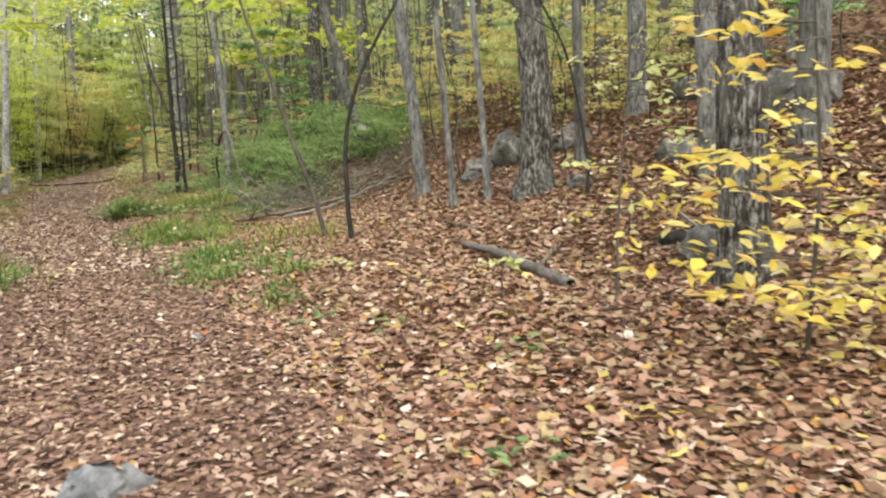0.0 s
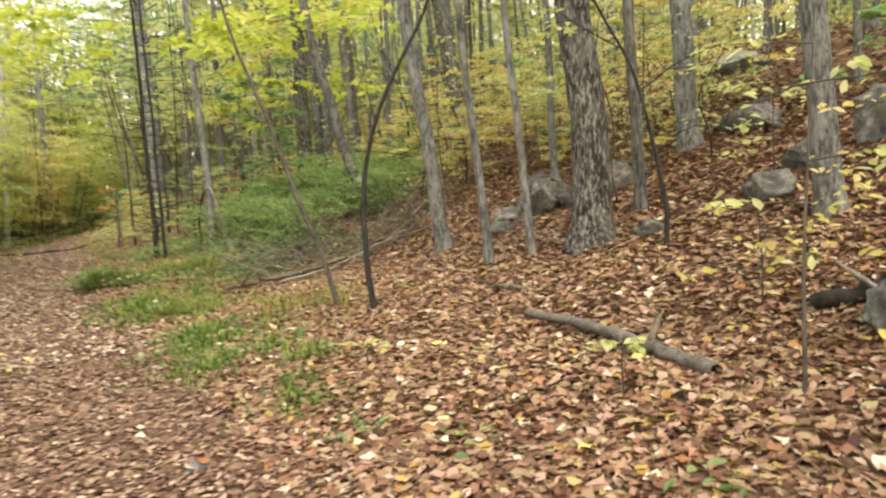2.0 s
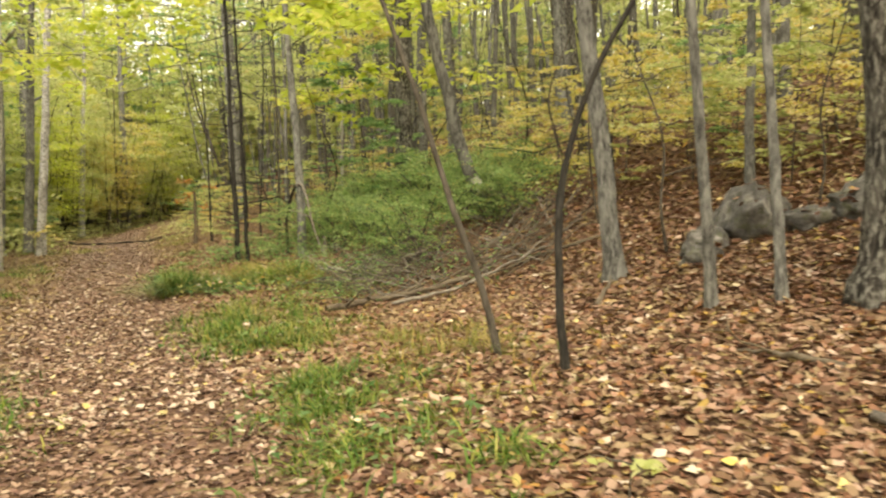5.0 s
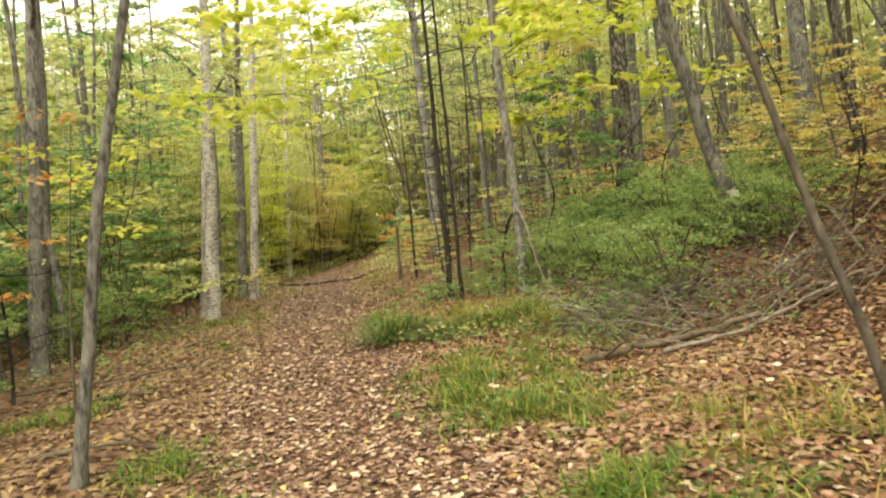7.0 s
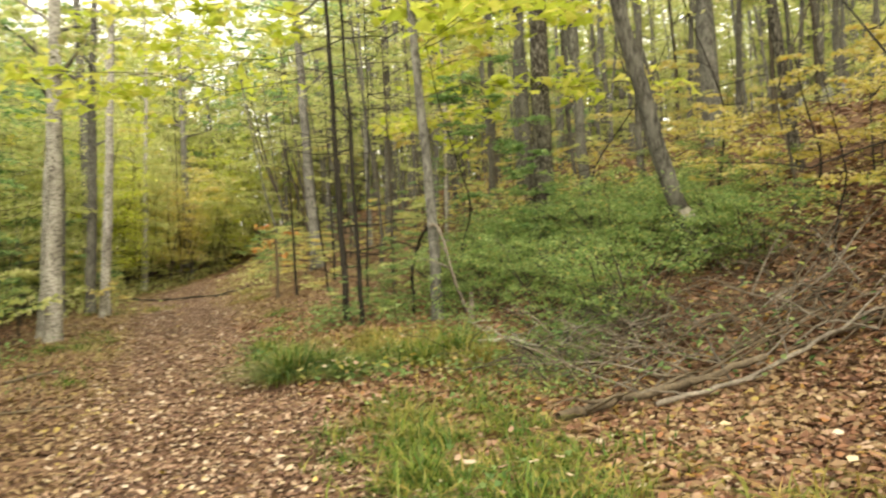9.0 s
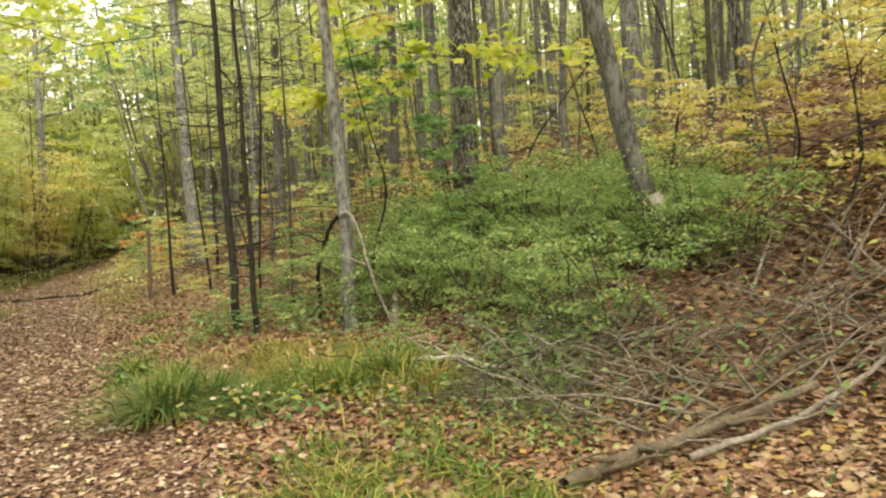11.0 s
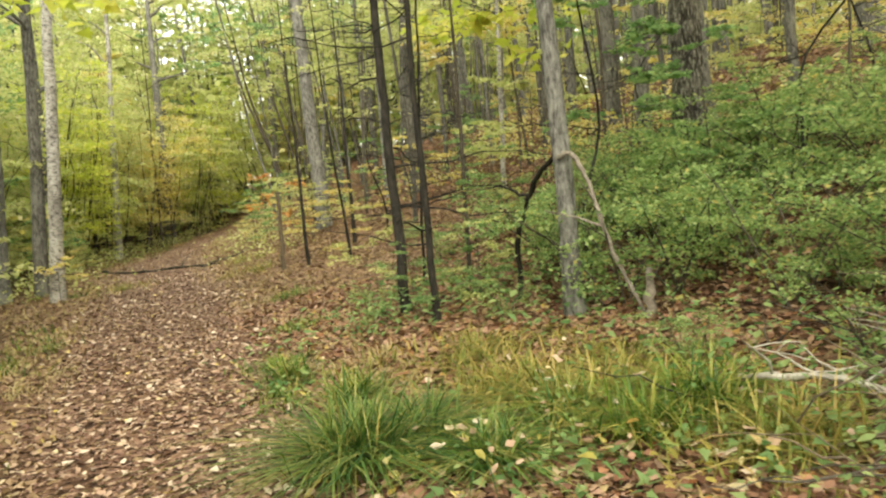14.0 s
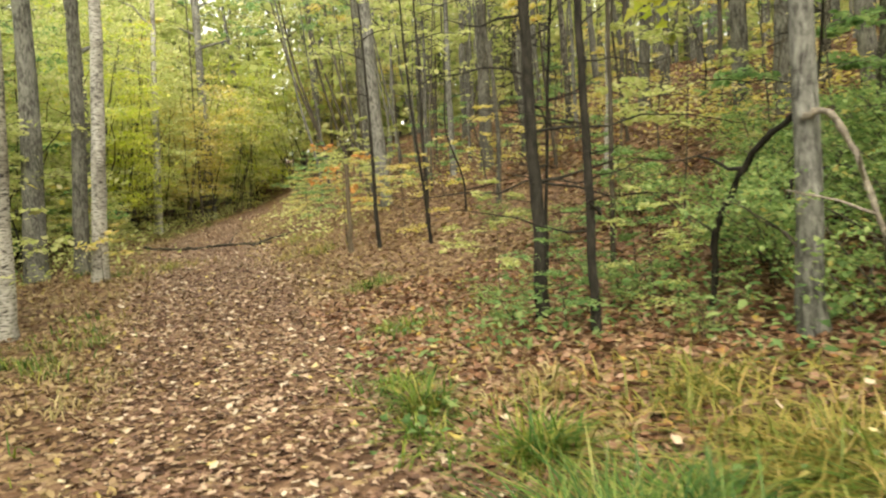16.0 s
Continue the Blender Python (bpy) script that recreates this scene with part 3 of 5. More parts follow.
beech_sapling(2.18, 4.5, [(0.05, 0, 0.9), (0, 0.1, 2.4)], [(0.35, 185, 0.6), (0.5, 165, 0.95), (0.55, 200, 0.8), (0.75, 175, 0.95), (0.9, 160, 0.95), (0.95, 190, 0.95), (1.1, 150, 0.8), (1.0, 215, 0.8),
              (1.4, 170, 0.6), (1.6, 185, 0.7), (0.4, 240, 0.6), (0.8, 120, 0.7), (1.2, 90, 0.6), (1.8, 160, 0.5)], 0.1, L_GOLD, "beech sapling with golden yellow leaves over the leaf litter", 5, 15)
beech_sapling(2.7, 4.1, [(0, 0.05, 1.0), (-0.1, 0.1, 2.2)], [(0.3, 150, 0.7), (0.45, 190, 0.8), (0.6, 170, 0.9), (0.8, 200, 0.9), (1.0, 180, 0.8), (1.5, 170, 0.9), (1.8, 160, 0.7)], 0.1,
              L_GOLD, "beech sapling with golden yellow leaves over the leaf litter", 6, 15)
beech_sapling(1.75, 7.3, [(0.02, 0, 0.3), (0.0, 0, 0.75)], [(0.25, 170, 0.5), (0.35, 60, 0.5), (0.45, 250, 0.5), (0.55, 340, 0.5), (0.65, 130, 0.4)], 0.085, L_YELLOW,
              "low beech seedling with pale yellow leaves", 15, 9)
beech_sapling(2.9, 9.9, [(0.0, 0, 0.5), (0.05, 0, 1.2)], [(0.3, 170, 0.6), (0.5, 100, 0.6), (0.6, 220, 0.6), (0.75, 300, 0.5), (0.9, 30, 0.5), (1.0, 150, 0.5)], 0.1, L_LIME,
              "thin sapling with a few lime yellow leaves", 16, 12)
beech_sapling(1.42, 5.9, [(0.02, 0, 0.7), (0.12, 0, 1.9)], [(0.7, 60, 0.5), (0.9, 150, 0.5), (1.2, 20, 0.6), (1.45, 100, 0.5), (1.6, 320, 0.5), (1.75, 200, 0.4)], 0.08, L_LIME,
              "thin sapling with a few lime yellow leaves", 7, 9)
beech_sapling(0.62, 6.35, [(0, 0, 0.2), (0.02, 0, 0.35)], [(0.25, 40, 0.22), (0.28, 160, 0.22), (0.32, 280, 0.2)], 0.08, L_LIME, "low green seedling among fallen leaves", 8, 8)
beech_sapling(2.7, 7.2, [(0.1, 0, 0.7), (0.0, 0, 1.6)], [(0.5, 100, 0.6), (0.7, 180, 0.7), (0.9, 20, 0.6), (1.1, 140, 0.6), (1.3, 240, 0.5)], 0.08, L_YELLOW,
              "beech sapling with golden yellow leaves over the leaf litter", 9, 12)

beech_sapling(-10.9, 12.9, [(0.1, 0, 1.6), (0.3, 0.1, 4.0)], [(2.2, 60, 0.9), (2.5, 180, 0.8), (2.9, 20, 1.1), (3.2, 100, 1.0), (3.4, 300, 0.9), (3.7, 40, 1.0), (1.4, 20, 0.6)], 0.11, L_ORANGE,
              "slim sapling hung with rust-orange leaves", 10, 26)
beech_sapling(-9.2, 12.5, [(0.0, 0.1, 1.2), (0.2, 0.2, 3.2)], [(2.0, 0, 1.0), (2.2, 60, 0.9), (2.5, 330, 1.1), (2.7, 120, 0.9), (2.9, 200, 0.9), (3.0, 30, 1.0)], 0.11, L_BRIGHT,
              "slim sapling with flat sprays of lime leaves", 11, 24)
beech_sapling(-12.3, 29.3, [(0.0, 0, 0.8), (0.1, 0, 2.2)], [(1.0, 0, 0.7), (1.2, 90, 0.7), (1.4, 180, 0.7), (1.6, 270, 0.7), (1.8, 40, 0.6), (2.0, 200, 0.6)], 0.13, L_ORANGE,
              "small sapling with pale orange leaves beside the trail", 12, 26)

# ---------------------------------------------------------------- the wood on both sides: a few kinds, planted many times
KINDS = []
for k, (dia, top, leaf, bark) in enumerate(((0.24, 15, L_MIXED, BARK_GREY), (0.16, 13, L_LIME, BARK_GREY), (0.3, 17, L_GREEN, BARK_GREY), (0.13, 12, L_MIXED, BARK_SAP), (0.2, 14, L_LIME, BARK_OAK),
                                            (0.18, 14, L_MIXED, BARK_BIRCH), (0.11, 10, L_YELLOW, BARK_SAP))):
    ob = plant("forest_tree", *from_trail(44 + 3 * k, 14 + 2 * k), "slender grey forest tree standing among others", "tree",
               tree_meshes(100 + k, [(0.15, 0.1, 4)], dia, top, bark, leaf, 5, 0.25, 3.0, 0.45, 1700, 0.17, SIMPLE, 9, 16, 0.04, 0.35, 0, 0.4, 7), "trees of the wood")
    KINDS.append(ob)
BUSHY = []
for k, (leaf, top, size) in enumerate(((L_GREEN, 3.6, 0.11), (L_LIME, 4.2, 0.12), (L_MIXED, 3.4, 0.11), (L_YELLOW, 3.0, 0.11), (L_LIME, 5.5, 0.13), (L_GREEN, 5.0, 0.13))):
    ob = plant("understory_sapling", *from_trail(36 + 2 * k, -6 - k), "young leafy understory sapling in the wood", "sapling",
               tree_meshes(200 + k, [(0.1, 0.1, 1.5)], 0.04, top, BARK_SAP, leaf, 11, 0.12, 1.6, 0.22, 1500, size * 1.05, SIMPLE, 6, 12, 0, 0.2, 0, 0.4, 5, False, True), "understory saplings")
    BUSHY.append(ob)
LEAFY = []
for k, (leaf, top) in enumerate(((L_LIME, 8), (L_MIXED, 9), (L_YELLOW, 7), (L_LIME, 10), (L_GREEN, 9))):
    ob = plant("leafy_maple", *from_trail(30 + 4 * k, -7 - (k % 2) * 3), "bushy young maple full of turning leaves", "tree",
               tree_meshes(250 + k, [(0.2, 0.1, 3)], 0.1, top, BARK_GREY, leaf, 18, 0.1, 3.4, 0.28, 5600, 0.13, SIMPLE, 8, 16, 0, 0.3, 0, 0.4, 7, False, True), "leafy young maples")
    LEAFY.append(ob)
POLES = []
for k, (dia, top, leaf, bark) in enumerate(((0.2, 17, L_MIXED, BARK_GREY), (0.14, 15, L_GREEN, BARK_GREY), (0.26, 18, L_MIXED, BARK_GREY), (0.1, 13, L_LIME, BARK_GREY), (0.17, 16, L_GREEN, BARK_OAK), (0.08, 9, L_LIME, BARK_SAP))):
    r = np.random.default_rng(320 + k)
    way = [(float(r.normal(0, 0.1)), float(r.normal(0, 0.1)), 2.0), (float(r.normal(0, 0.25)), float(r.normal(0, 0.25)), 5.0)]
    POLES.append(plant("pole_tree", *from_trail(20 + 5 * k, 16 + 1.7 * k), "tall slim grey trunk bare of branches below its crown", "tree",
                       tree_meshes(330 + k, way, dia, top, bark, leaf, 7, 0.4, 2.2, 0.6, 500, 0.15, SIMPLE, 9, 18, 0.04, 0.35, 0, 0.4, 4, False, True), "trees of the wood"))


def clump_meshes(seed, tall, leaf):
    """A clump of thin dark stems that carry flat sprays from knee height up."""
    rg = np.random.default_rng(seed)
    out, pts = [], []
    for i in range(6):
        yaw, ln = rg.uniform(0, 6.28), tall * rg.uniform(0.1, 0.35)
        q = limb_path(rg, (rg.normal(0, 0.4), rg.normal(0, 0.4), -0.1), yaw, ln, 1.4 * tall * rg.uniform(0.5, 1.05) / ln, 10)
        q[:, :2] += rg.normal(0, 0.03, (10, 2))
        out.append(("stem", mesh_arrays("stem", *tube(q, np.linspace(0.032, 0.006, 10), 6), BARK_DARK if i % 2 else BARK_SAP, True)))
        for j in range(17):
            b = q[rg.integers(2, 10)]
            w = np.array((*rg.normal(0, 1, 2), rg.normal(0.05, 0.15)))
            w /= np.linalg.norm(w)
            pts.append(spray(rg, b, w, rg.uniform(0.8, 2.4), 48, 0.3, 0.12))
    out.append(("foliage", mesh_arrays("foliage", *leaves(np.concatenate(pts), 0.14, SIMPLE, 0.35, seed), leaf)))
    return out


CLUMPS = [plant("maple_clump", *from_trail(u, float(bend(u)) + s), "clump of thin dark maple stems with yellow-green sprays", "sapling", clump_meshes(360 + k, tall, leaf), "maple clumps along the trail")
          for k, (u, s, tall, leaf) in enumerate(((34, -3.4, 7.5, L_BRIGHT), (38, -3.6, 9.0, L_LIME), (42, -3.4, 8.0, L_YELLOW), (30, -4.8, 6.5, L_MIXED)))]
for k, (u, s, sc) in enumerate(((36.5, -3.7, 0.8), (40, -3.6, 1.0), (44.5, -3.3, 1.05), (48, -3.0, 1.0), (51, -2.4, 1.1), (53, 0.4, 1.0), (55, 2.4, 1.1), (35, -6.0, 1.1), (40, -6.2, 1.2),
                                (45, -6.2, 1.25), (50, -6.0, 1.3), (31, -6.8, 1.0), (56, -2.0, 1.3), (43, -9.0, 1.4), (37, -9.4, 1.3), (57, 4.6, 1.2), (28, -7.4, 0.9))):
    x, y = (float(v) for v in from_trail(u, float(bend(u)) + s))
    copy_thing(CLUMPS[k % 4], turned(x, y, k * 2.1, sc))
for u, s, lean in ((45, 7.2, 1.6), (46.5, 7.6, 2.0), (48, 8.6, 1.3), (44, 8.4, 1.1), (50, 9.6, 1.8)):
    x, y = (float(v) for v in from_trail(u, s))
    grown("leaning_maple", x, y, "dark slim trunk leaning out over the trail", "tree", "leaning trunks beyond the bend", line=[(-0.87 * lean, -0.49 * lean, 5.5)], dia=0.17, top=13, bark=BARK_SAP, leaf=L_GREEN,
          sides=9, rings=24, flare=0.3, limbs=6, low=0.5, reach=2.2, count=800, size=0.15)
rng = np.random.default_rng(3)
taken = [(1.1, 10.2), (2.3, 5.8), (-4.3, 22.8), (-2.1, 18.5), (-5.9, 19.5), (-7.8, 21)] + [(m[0], m[1]) for m in MAPLES + HILL]


def free(x, y, gap):
    return all((x - a) ** 2 + (y - b) ** 2 > gap * gap for a, b in taken)


def scatter(kinds, n, u_range, s_range, gap, scale, weights=None):
    for i in range(n):
        for attempt in range(12):
            u, s = rng.uniform(*u_range), rng.uniform(*s_range)
            x, y = (float(v) for v in from_trail(u, s))
            if free(x, y, gap) and abs(s - float(bend(u))) > 2.1:
                break
        else:
            continue
        taken.append((x, y))
        ob = kinds[rng.choice(len(kinds), p=weights)]
        copy_thing(ob, turned(x, y, rng.uniform(0, 6.28), rng.uniform(*scale), rng.normal(0, 0.03, 2)))


scatter(POLES, 70, (-8, 26), (9.5, 40), 1.0, (0.8, 1.15), (0.22, 0.22, 0.14, 0.22, 0.1, 0.1))
scatter(POLES, 95, (14, 64), (8, 46), 1.0, (0.8, 1.15), (0.22, 0.22, 0.14, 0.22, 0.1, 0.1))
scatter(POLES, 16, (16, 46), (5.0, 9), 1.0, (0.7, 1.0), (0.1, 0.3, 0.0, 0.3, 0.0, 0.3))
scatter(POLES, 22, (6, 36), (-16, -4.5), 1.3, (0.8, 1.1), (0.2, 0.25, 0.1, 0.2, 0.15, 0.1))
scatter(KINDS, 24, (-8, 20), (9, 26), 1.3, (0.7, 1.1), (0.2, 0.2, 0.12, 0.24, 0.12, 0.03, 0.09))
scatter(KINDS, 45, (8, 50), (8.5, 34), 1.3, (0.7, 1.1), (0.2, 0.2, 0.12, 0.24, 0.12, 0.03, 0.09))
scatter(KINDS, 16, (17, 38), (6.5, 9), 1.3, (0.6, 0.8), (0.1, 0.3, 0, 0.4, 0, 0.1, 0.1))
scatter(KINDS, 60, (-4, 40), (-26, -6), 1.6, (0.8, 1.2), (0.14, 0.1, 0.36, 0.12, 0.04, 0.16, 0.08))
scatter(KINDS, 20, (38, 58), (-9, 12), 1.5, (0.7, 1.1), (0.1, 0.26, 0.1, 0.14, 0.06, 0.08, 0.26))
scatter(LEAFY, 30, (50, 66), (-18, 14), 2.6, (1.4, 2.1), (0.35, 0.35, 0.1, 0.2, 0))
scatter(LEAFY, 18, (16, 44), (-24, -10), 2.6, (1.3, 1.8), (0.3, 0.35, 0.05, 0.1, 0.2))
scatter(BUSHY, 12, (26, 42), (-3.6, -2.3), 0.7, (0.3, 0.6), (0.2, 0.4, 0.2, 0.2, 0, 0))
scatter(BUSHY, 12, (24, 42), (2.6, 5.5), 0.8, (0.3, 0.7), (0.3, 0.3, 0.2, 0.2, 0, 0))
scatter(LEAFY, 24, (2, 40), (-24, -8), 2.2, (0.7, 1.2), (0.24, 0.26, 0.06, 0.14, 0.3))
scatter(BUSHY, 44, (6, 27), (-12, -4.2), 0.8, (0.6, 1.3), (0.45, 0.2, 0.1, 0.0, 0.05, 0.2))
scatter(LEAFY, 14, (52, 60), (-9, 12), 1.8, (0.6, 1.1), (0.35, 0.2, 0.15, 0.2, 0.1))
scatter(LEAFY, 24, (16, 56), (12, 36), 2.2, (0.5, 1.0), (0.25, 0.35, 0.1, 0.15, 0.15))
scatter(LEAFY, 26, (-12, 20), (20, 46), 2.2, (0.8, 1.5), (0.25, 0.35, 0.1, 0.15, 0.15))
scatter(BUSHY, 56, (-4, 34), (-18, -6.4), 0.9, (0.8, 1.4), (0.34, 0.24, 0.2, 0.04, 0.08, 0.1))
scatter(BUSHY, 22, (24, 42), (-6, -3.4), 0.8, (0.6, 1.2), (0.05, 0.35, 0.2, 0.2, 0.2, 0))
scatter(BUSHY, 18, (4, 44), (8.5, 22), 1.1, (0.45, 0.95), (0.15, 0.2, 0.3, 0.35, 0, 0))
scatter(BUSHY, 9, (6, 17), (6.4, 11), 0.9, (0.35, 0.6), (0.05, 0.25, 0.2, 0.5, 0, 0))
scatter(BUSHY, 22, (-6, 8), (8, 18), 1.1, (0.4, 0.75), (0.15, 0.2, 0.3, 0.35, 0, 0))
scatter(BUSHY, 12, (14.5, 38), (4.0, 9), 0.8, (0.3, 0.6), (0.4, 0.3, 0.2, 0.1, 0, 0))
copy_thing(BUSHY[3], turned(-10.9, 28.6, 1.0, 0.5))
for i in range(20):
    u = 26 + 1.35 * i
    x, y = (float(v) for v in from_trail(u, float(bend(u)) - rng.uniform(2.5, 3.3)))
    copy_thing(BUSHY[(1, 3, 1, 2)[i % 4]], turned(x, y, i * 1.9, rng.uniform(0.28, 0.6)))
for x, y, k, sc in ((1.6, 13.8, 1, 0.55), (2.3, 13.2, 3, 0.5), (0.9, 15.2, 1, 0.5), (2.9, 14.4, 1, 0.6)):
    copy_thing(BUSHY[k], turned(x, y, x * 3, sc))


for x, y, k, sc in ((0.2, 17.5, 3, 0.7), (0.7, 18.6, 3, 0.6), (-0.4, 19.3, 3, 0.6), (1.1, 17.0, 2, 0.6), (-0.2, 16.4, 2, 0.4), (0.9, 15.6, 3, 0.5), (1.6, 16.2, 0, 0.5), (1.9, 18.0, 3, 0.7), (2.4, 14.8, 3, 0.5)):
    copy_thing(BUSHY[k], turned(x, y, x * 5 + y, sc))
scatter(LEAFY, 34, (54, 76), (-28, 16), 2.6, (2.1, 2.8), (0.3, 0.4, 0.1, 0.1, 0.1))
scatter(LEAFY, 12, (22, 48), (-15, -6), 2.2, (1.2, 1.7), (0.3, 0.3, 0.1, 0.1, 0.2))
scatter(KINDS, 10, (-34, -10), (4, 24), 2.5, (0.8, 1.1))
scatter(KINDS, 8, (-34, -6), (-22, -6), 2.5, (0.8, 1.1))
scatter(BUSHY, 8, (-26, -8), (-12, -4), 1.5, (0.5, 0.9))
STEMS = []
for k in range(4):
    r = np.random.default_rng(80 + k)
    way = [(float(r.normal(0, 0.12)), float(r.normal(0, 0.12)), 0.7), (float(r.normal(0, 0.25)), float(r.normal(0, 0.25)), 1.6), (float(r.normal(0, 0.4)), float(r.normal(0, 0.4)), 3.0)]
    STEMS.append(plant("bare_sapling", *from_trail(5 + 2 * k, 7.2 + 0.3 * k), "thin crooked bare sapling", "sapling",
                       tree_meshes(280 + k, way, 0.045, 4.5, BARK_SAP if k % 2 else BARK_DARK, L_LIME, 6, 0.3, 1.0, 0.5, 40, 0.09, SIMPLE, 7, 20, 0, 0.2, 5, 0.4, 2, False, True), "bare saplings"))
scatter(STEMS, 12, (-3, 8), (5.6, 9), 0.5, (0.4, 0.8))
scatter(STEMS, 20, (9, 34), (4.2, 11), 0.5, (0.5, 1.0))
scatter(STEMS, 24, (0, 34), (-9, -3.6), 0.6, (0.7, 1.4))
for x, y, k, sc in ((-7.0, 21.6, 0, 0.35), (-8.35, 21.9, 1, 0.3), (-7.65, 20.8, 0, 0.28), (-6.9, 20.7, 1, 0.25), (-5.0, 22.2, 5, 0.7), (-4.3, 21.2, 5, 0.5), (-5.2, 24.0, 5, 0.8), (-6.4, 23.2, 1, 0.6)):
    copy_thing(BUSHY[k], turned(x, y, x * 7, sc))


def far_woods():
    rg = np.random.default_rng(21)
    a = np.concatenate([rg.uniform(0, 2 * np.pi, 420), rg.uniform(0.2, 2.3, 420)])
    r = rg.uniform(50, 88, 840)
    pieces, pts = [], []
    for ang, d in zip(a, r):
        x, y = -5 + d * np.cos(ang), 12 + d * np.sin(ang)
        z = float(height(x, y))
        h = rg.uniform(11, 18)
        pieces.append(tube(np.array([(x, y, z - 0.3), (x + rg.normal(0, 0.2), y, z + h / 2), (x + rg.normal(0, 0.4), y, z + h)]), [0.2, 0.15, 0.03], 5))
        n = 260
        pts.append(np.stack([x + rg.normal(0, 2.6, n), y + rg.normal(0, 2.6, n), z + h * rg.uniform(0.02, 1.05, n)], 1))
    a, r = rg.uniform(0, 2 * np.pi, 9000), rg.uniform(50, 75, 9000)
    x, y = -5 + r * np.cos(a), 12 + r * np.sin(a)
    pts.append(np.stack([x, y, height(x, y) + 5 * rg.random(9000) ** 1.4], 1))
    ob = thing("far_woods", 0, 0, 0, "distant wood of grey trunks and turning foliage", "woods", kind="stuff")
    part("far_trunks", mesh_arrays("far_trunks", *join(pieces), BARK_GREY, True), ob)
    part("far_foliage", mesh_arrays("far_foliage", *leaves(np.concatenate(pts), 0.55, SIMPLE, 0.6, 22), L_MIXED), ob)


far_woods()


# ---------------------------------------------------------------- shrubs
def shrub_meshes(seed, tall, wide, n, leaf, size):
    rg = np.random.default_rng(seed)
    out, pts = [], []
    for i in range(7):
        yaw, ln = rg.uniform(0, 6.28), rg.uniform(0.5, 1.0) * wide
        q = limb_path(rg, (rg.normal(0, 0.08), rg.normal(0, 0.08), -0.05), yaw, ln, tall / max(ln, 0.3) * rg.uniform(0.8, 1.3), 6)
        out.append(("stem", mesh_arrays("stem", *tube(q, np.linspace(0.012, 0.003, 6), 4), BARK_SAP, True)))
        for j in range(6):
            b = q[rg.integers(1, 6)]
            w = np.array((*rg.normal(0, 1, 2), rg.normal(0.1, 0.3)))
            w /= np.linalg.norm(w)
            pts.append(spray(rg, b, w, rg.uniform(0.25, 0.55), n // 42, 0.4, 0.2))
    out.append(("foliage", mesh_arrays("foliage", *leaves(np.concatenate(pts), size, SIMPLE, 0.5, seed), leaf)))
    return out


SHRUBS = [plant("shrub", x, y, "low green huckleberry shrub with fine leaves", "shrub", shrub_meshes(300 + k, 1.25, 1.0, 2300, leaf, 0.046), "green shrubs off the trail")
          for k, (x, y, leaf) in enumerate(((-5.0, 19.6, L_SHRUB), (-4.2, 18.6, L_SHRUB), (-3.4, 18.4, L_SHRUB), (-4.6, 20.6, L_SHRUB)))]
srng = np.random.default_rng(44)
for k in range(46):
    x, y = srng.uniform(-6.4, -1.6), srng.uniform(16.6, 23.5)
    u, s = trail_coords(x, y)
    if s < 3.9 or (s > 6.6 and y < 18):
        continue
    copy_thing(SHRUBS[int(srng.integers(4))], turned(x, y, srng.uniform(0, 6.28), srng.uniform(0.55, 1.15)))
for k in range(12):
    u, s = srng.uniform(7, 13), srng.uniform(5.6, 9)
    x, y = (float(v) for v in from_trail(u, s))
    copy_thing(SHRUBS[int(srng.integers(4))], turned(x, y, srng.uniform(0, 6.28), srng.uniform(0.35, 0.7)))
for k in range(34):
    u, s = srng.uniform(0, 32), srng.uniform(-10, -4.2)
    x, y = (float(v) for v in from_trail(u, s))
    copy_thing(SHRUBS[int(srng.integers(4))], turned(x, y, srng.uniform(0, 6.28), srng.uniform(0.8, 1.6)))
for k in range(12):
    x, y = srng.uniform(-4.6, -1.4), srng.uniform(17.8, 22)
    copy_thing(SHRUBS[int(srng.integers(4))], turned(x, y, srng.uniform(0, 6.28), srng.uniform(0.8, 1.35)))
for x, y, sc in ((-4.3, 16.5, 0.35), (-3.8, 16.0, 0.35), (-4.1, 15.6, 0.25), (-3.6, 16.7, 0.45), (-6.6, 20.0, 0.4), (-8.2, 21.2, 0.45), (-7.1, 21.2, 0.45), (-3.8, 16.6, 0.4), (-5.2, 17.9, 0.4), (-7.8, 24.3, 0.6), (-6.8, 24.6, 0.8), (-9.0, 27.2, 0.5)):
    copy_thing(SHRUBS[int(srng.integers(4))], turned(x, y, srng.uniform(0, 6.28), sc))


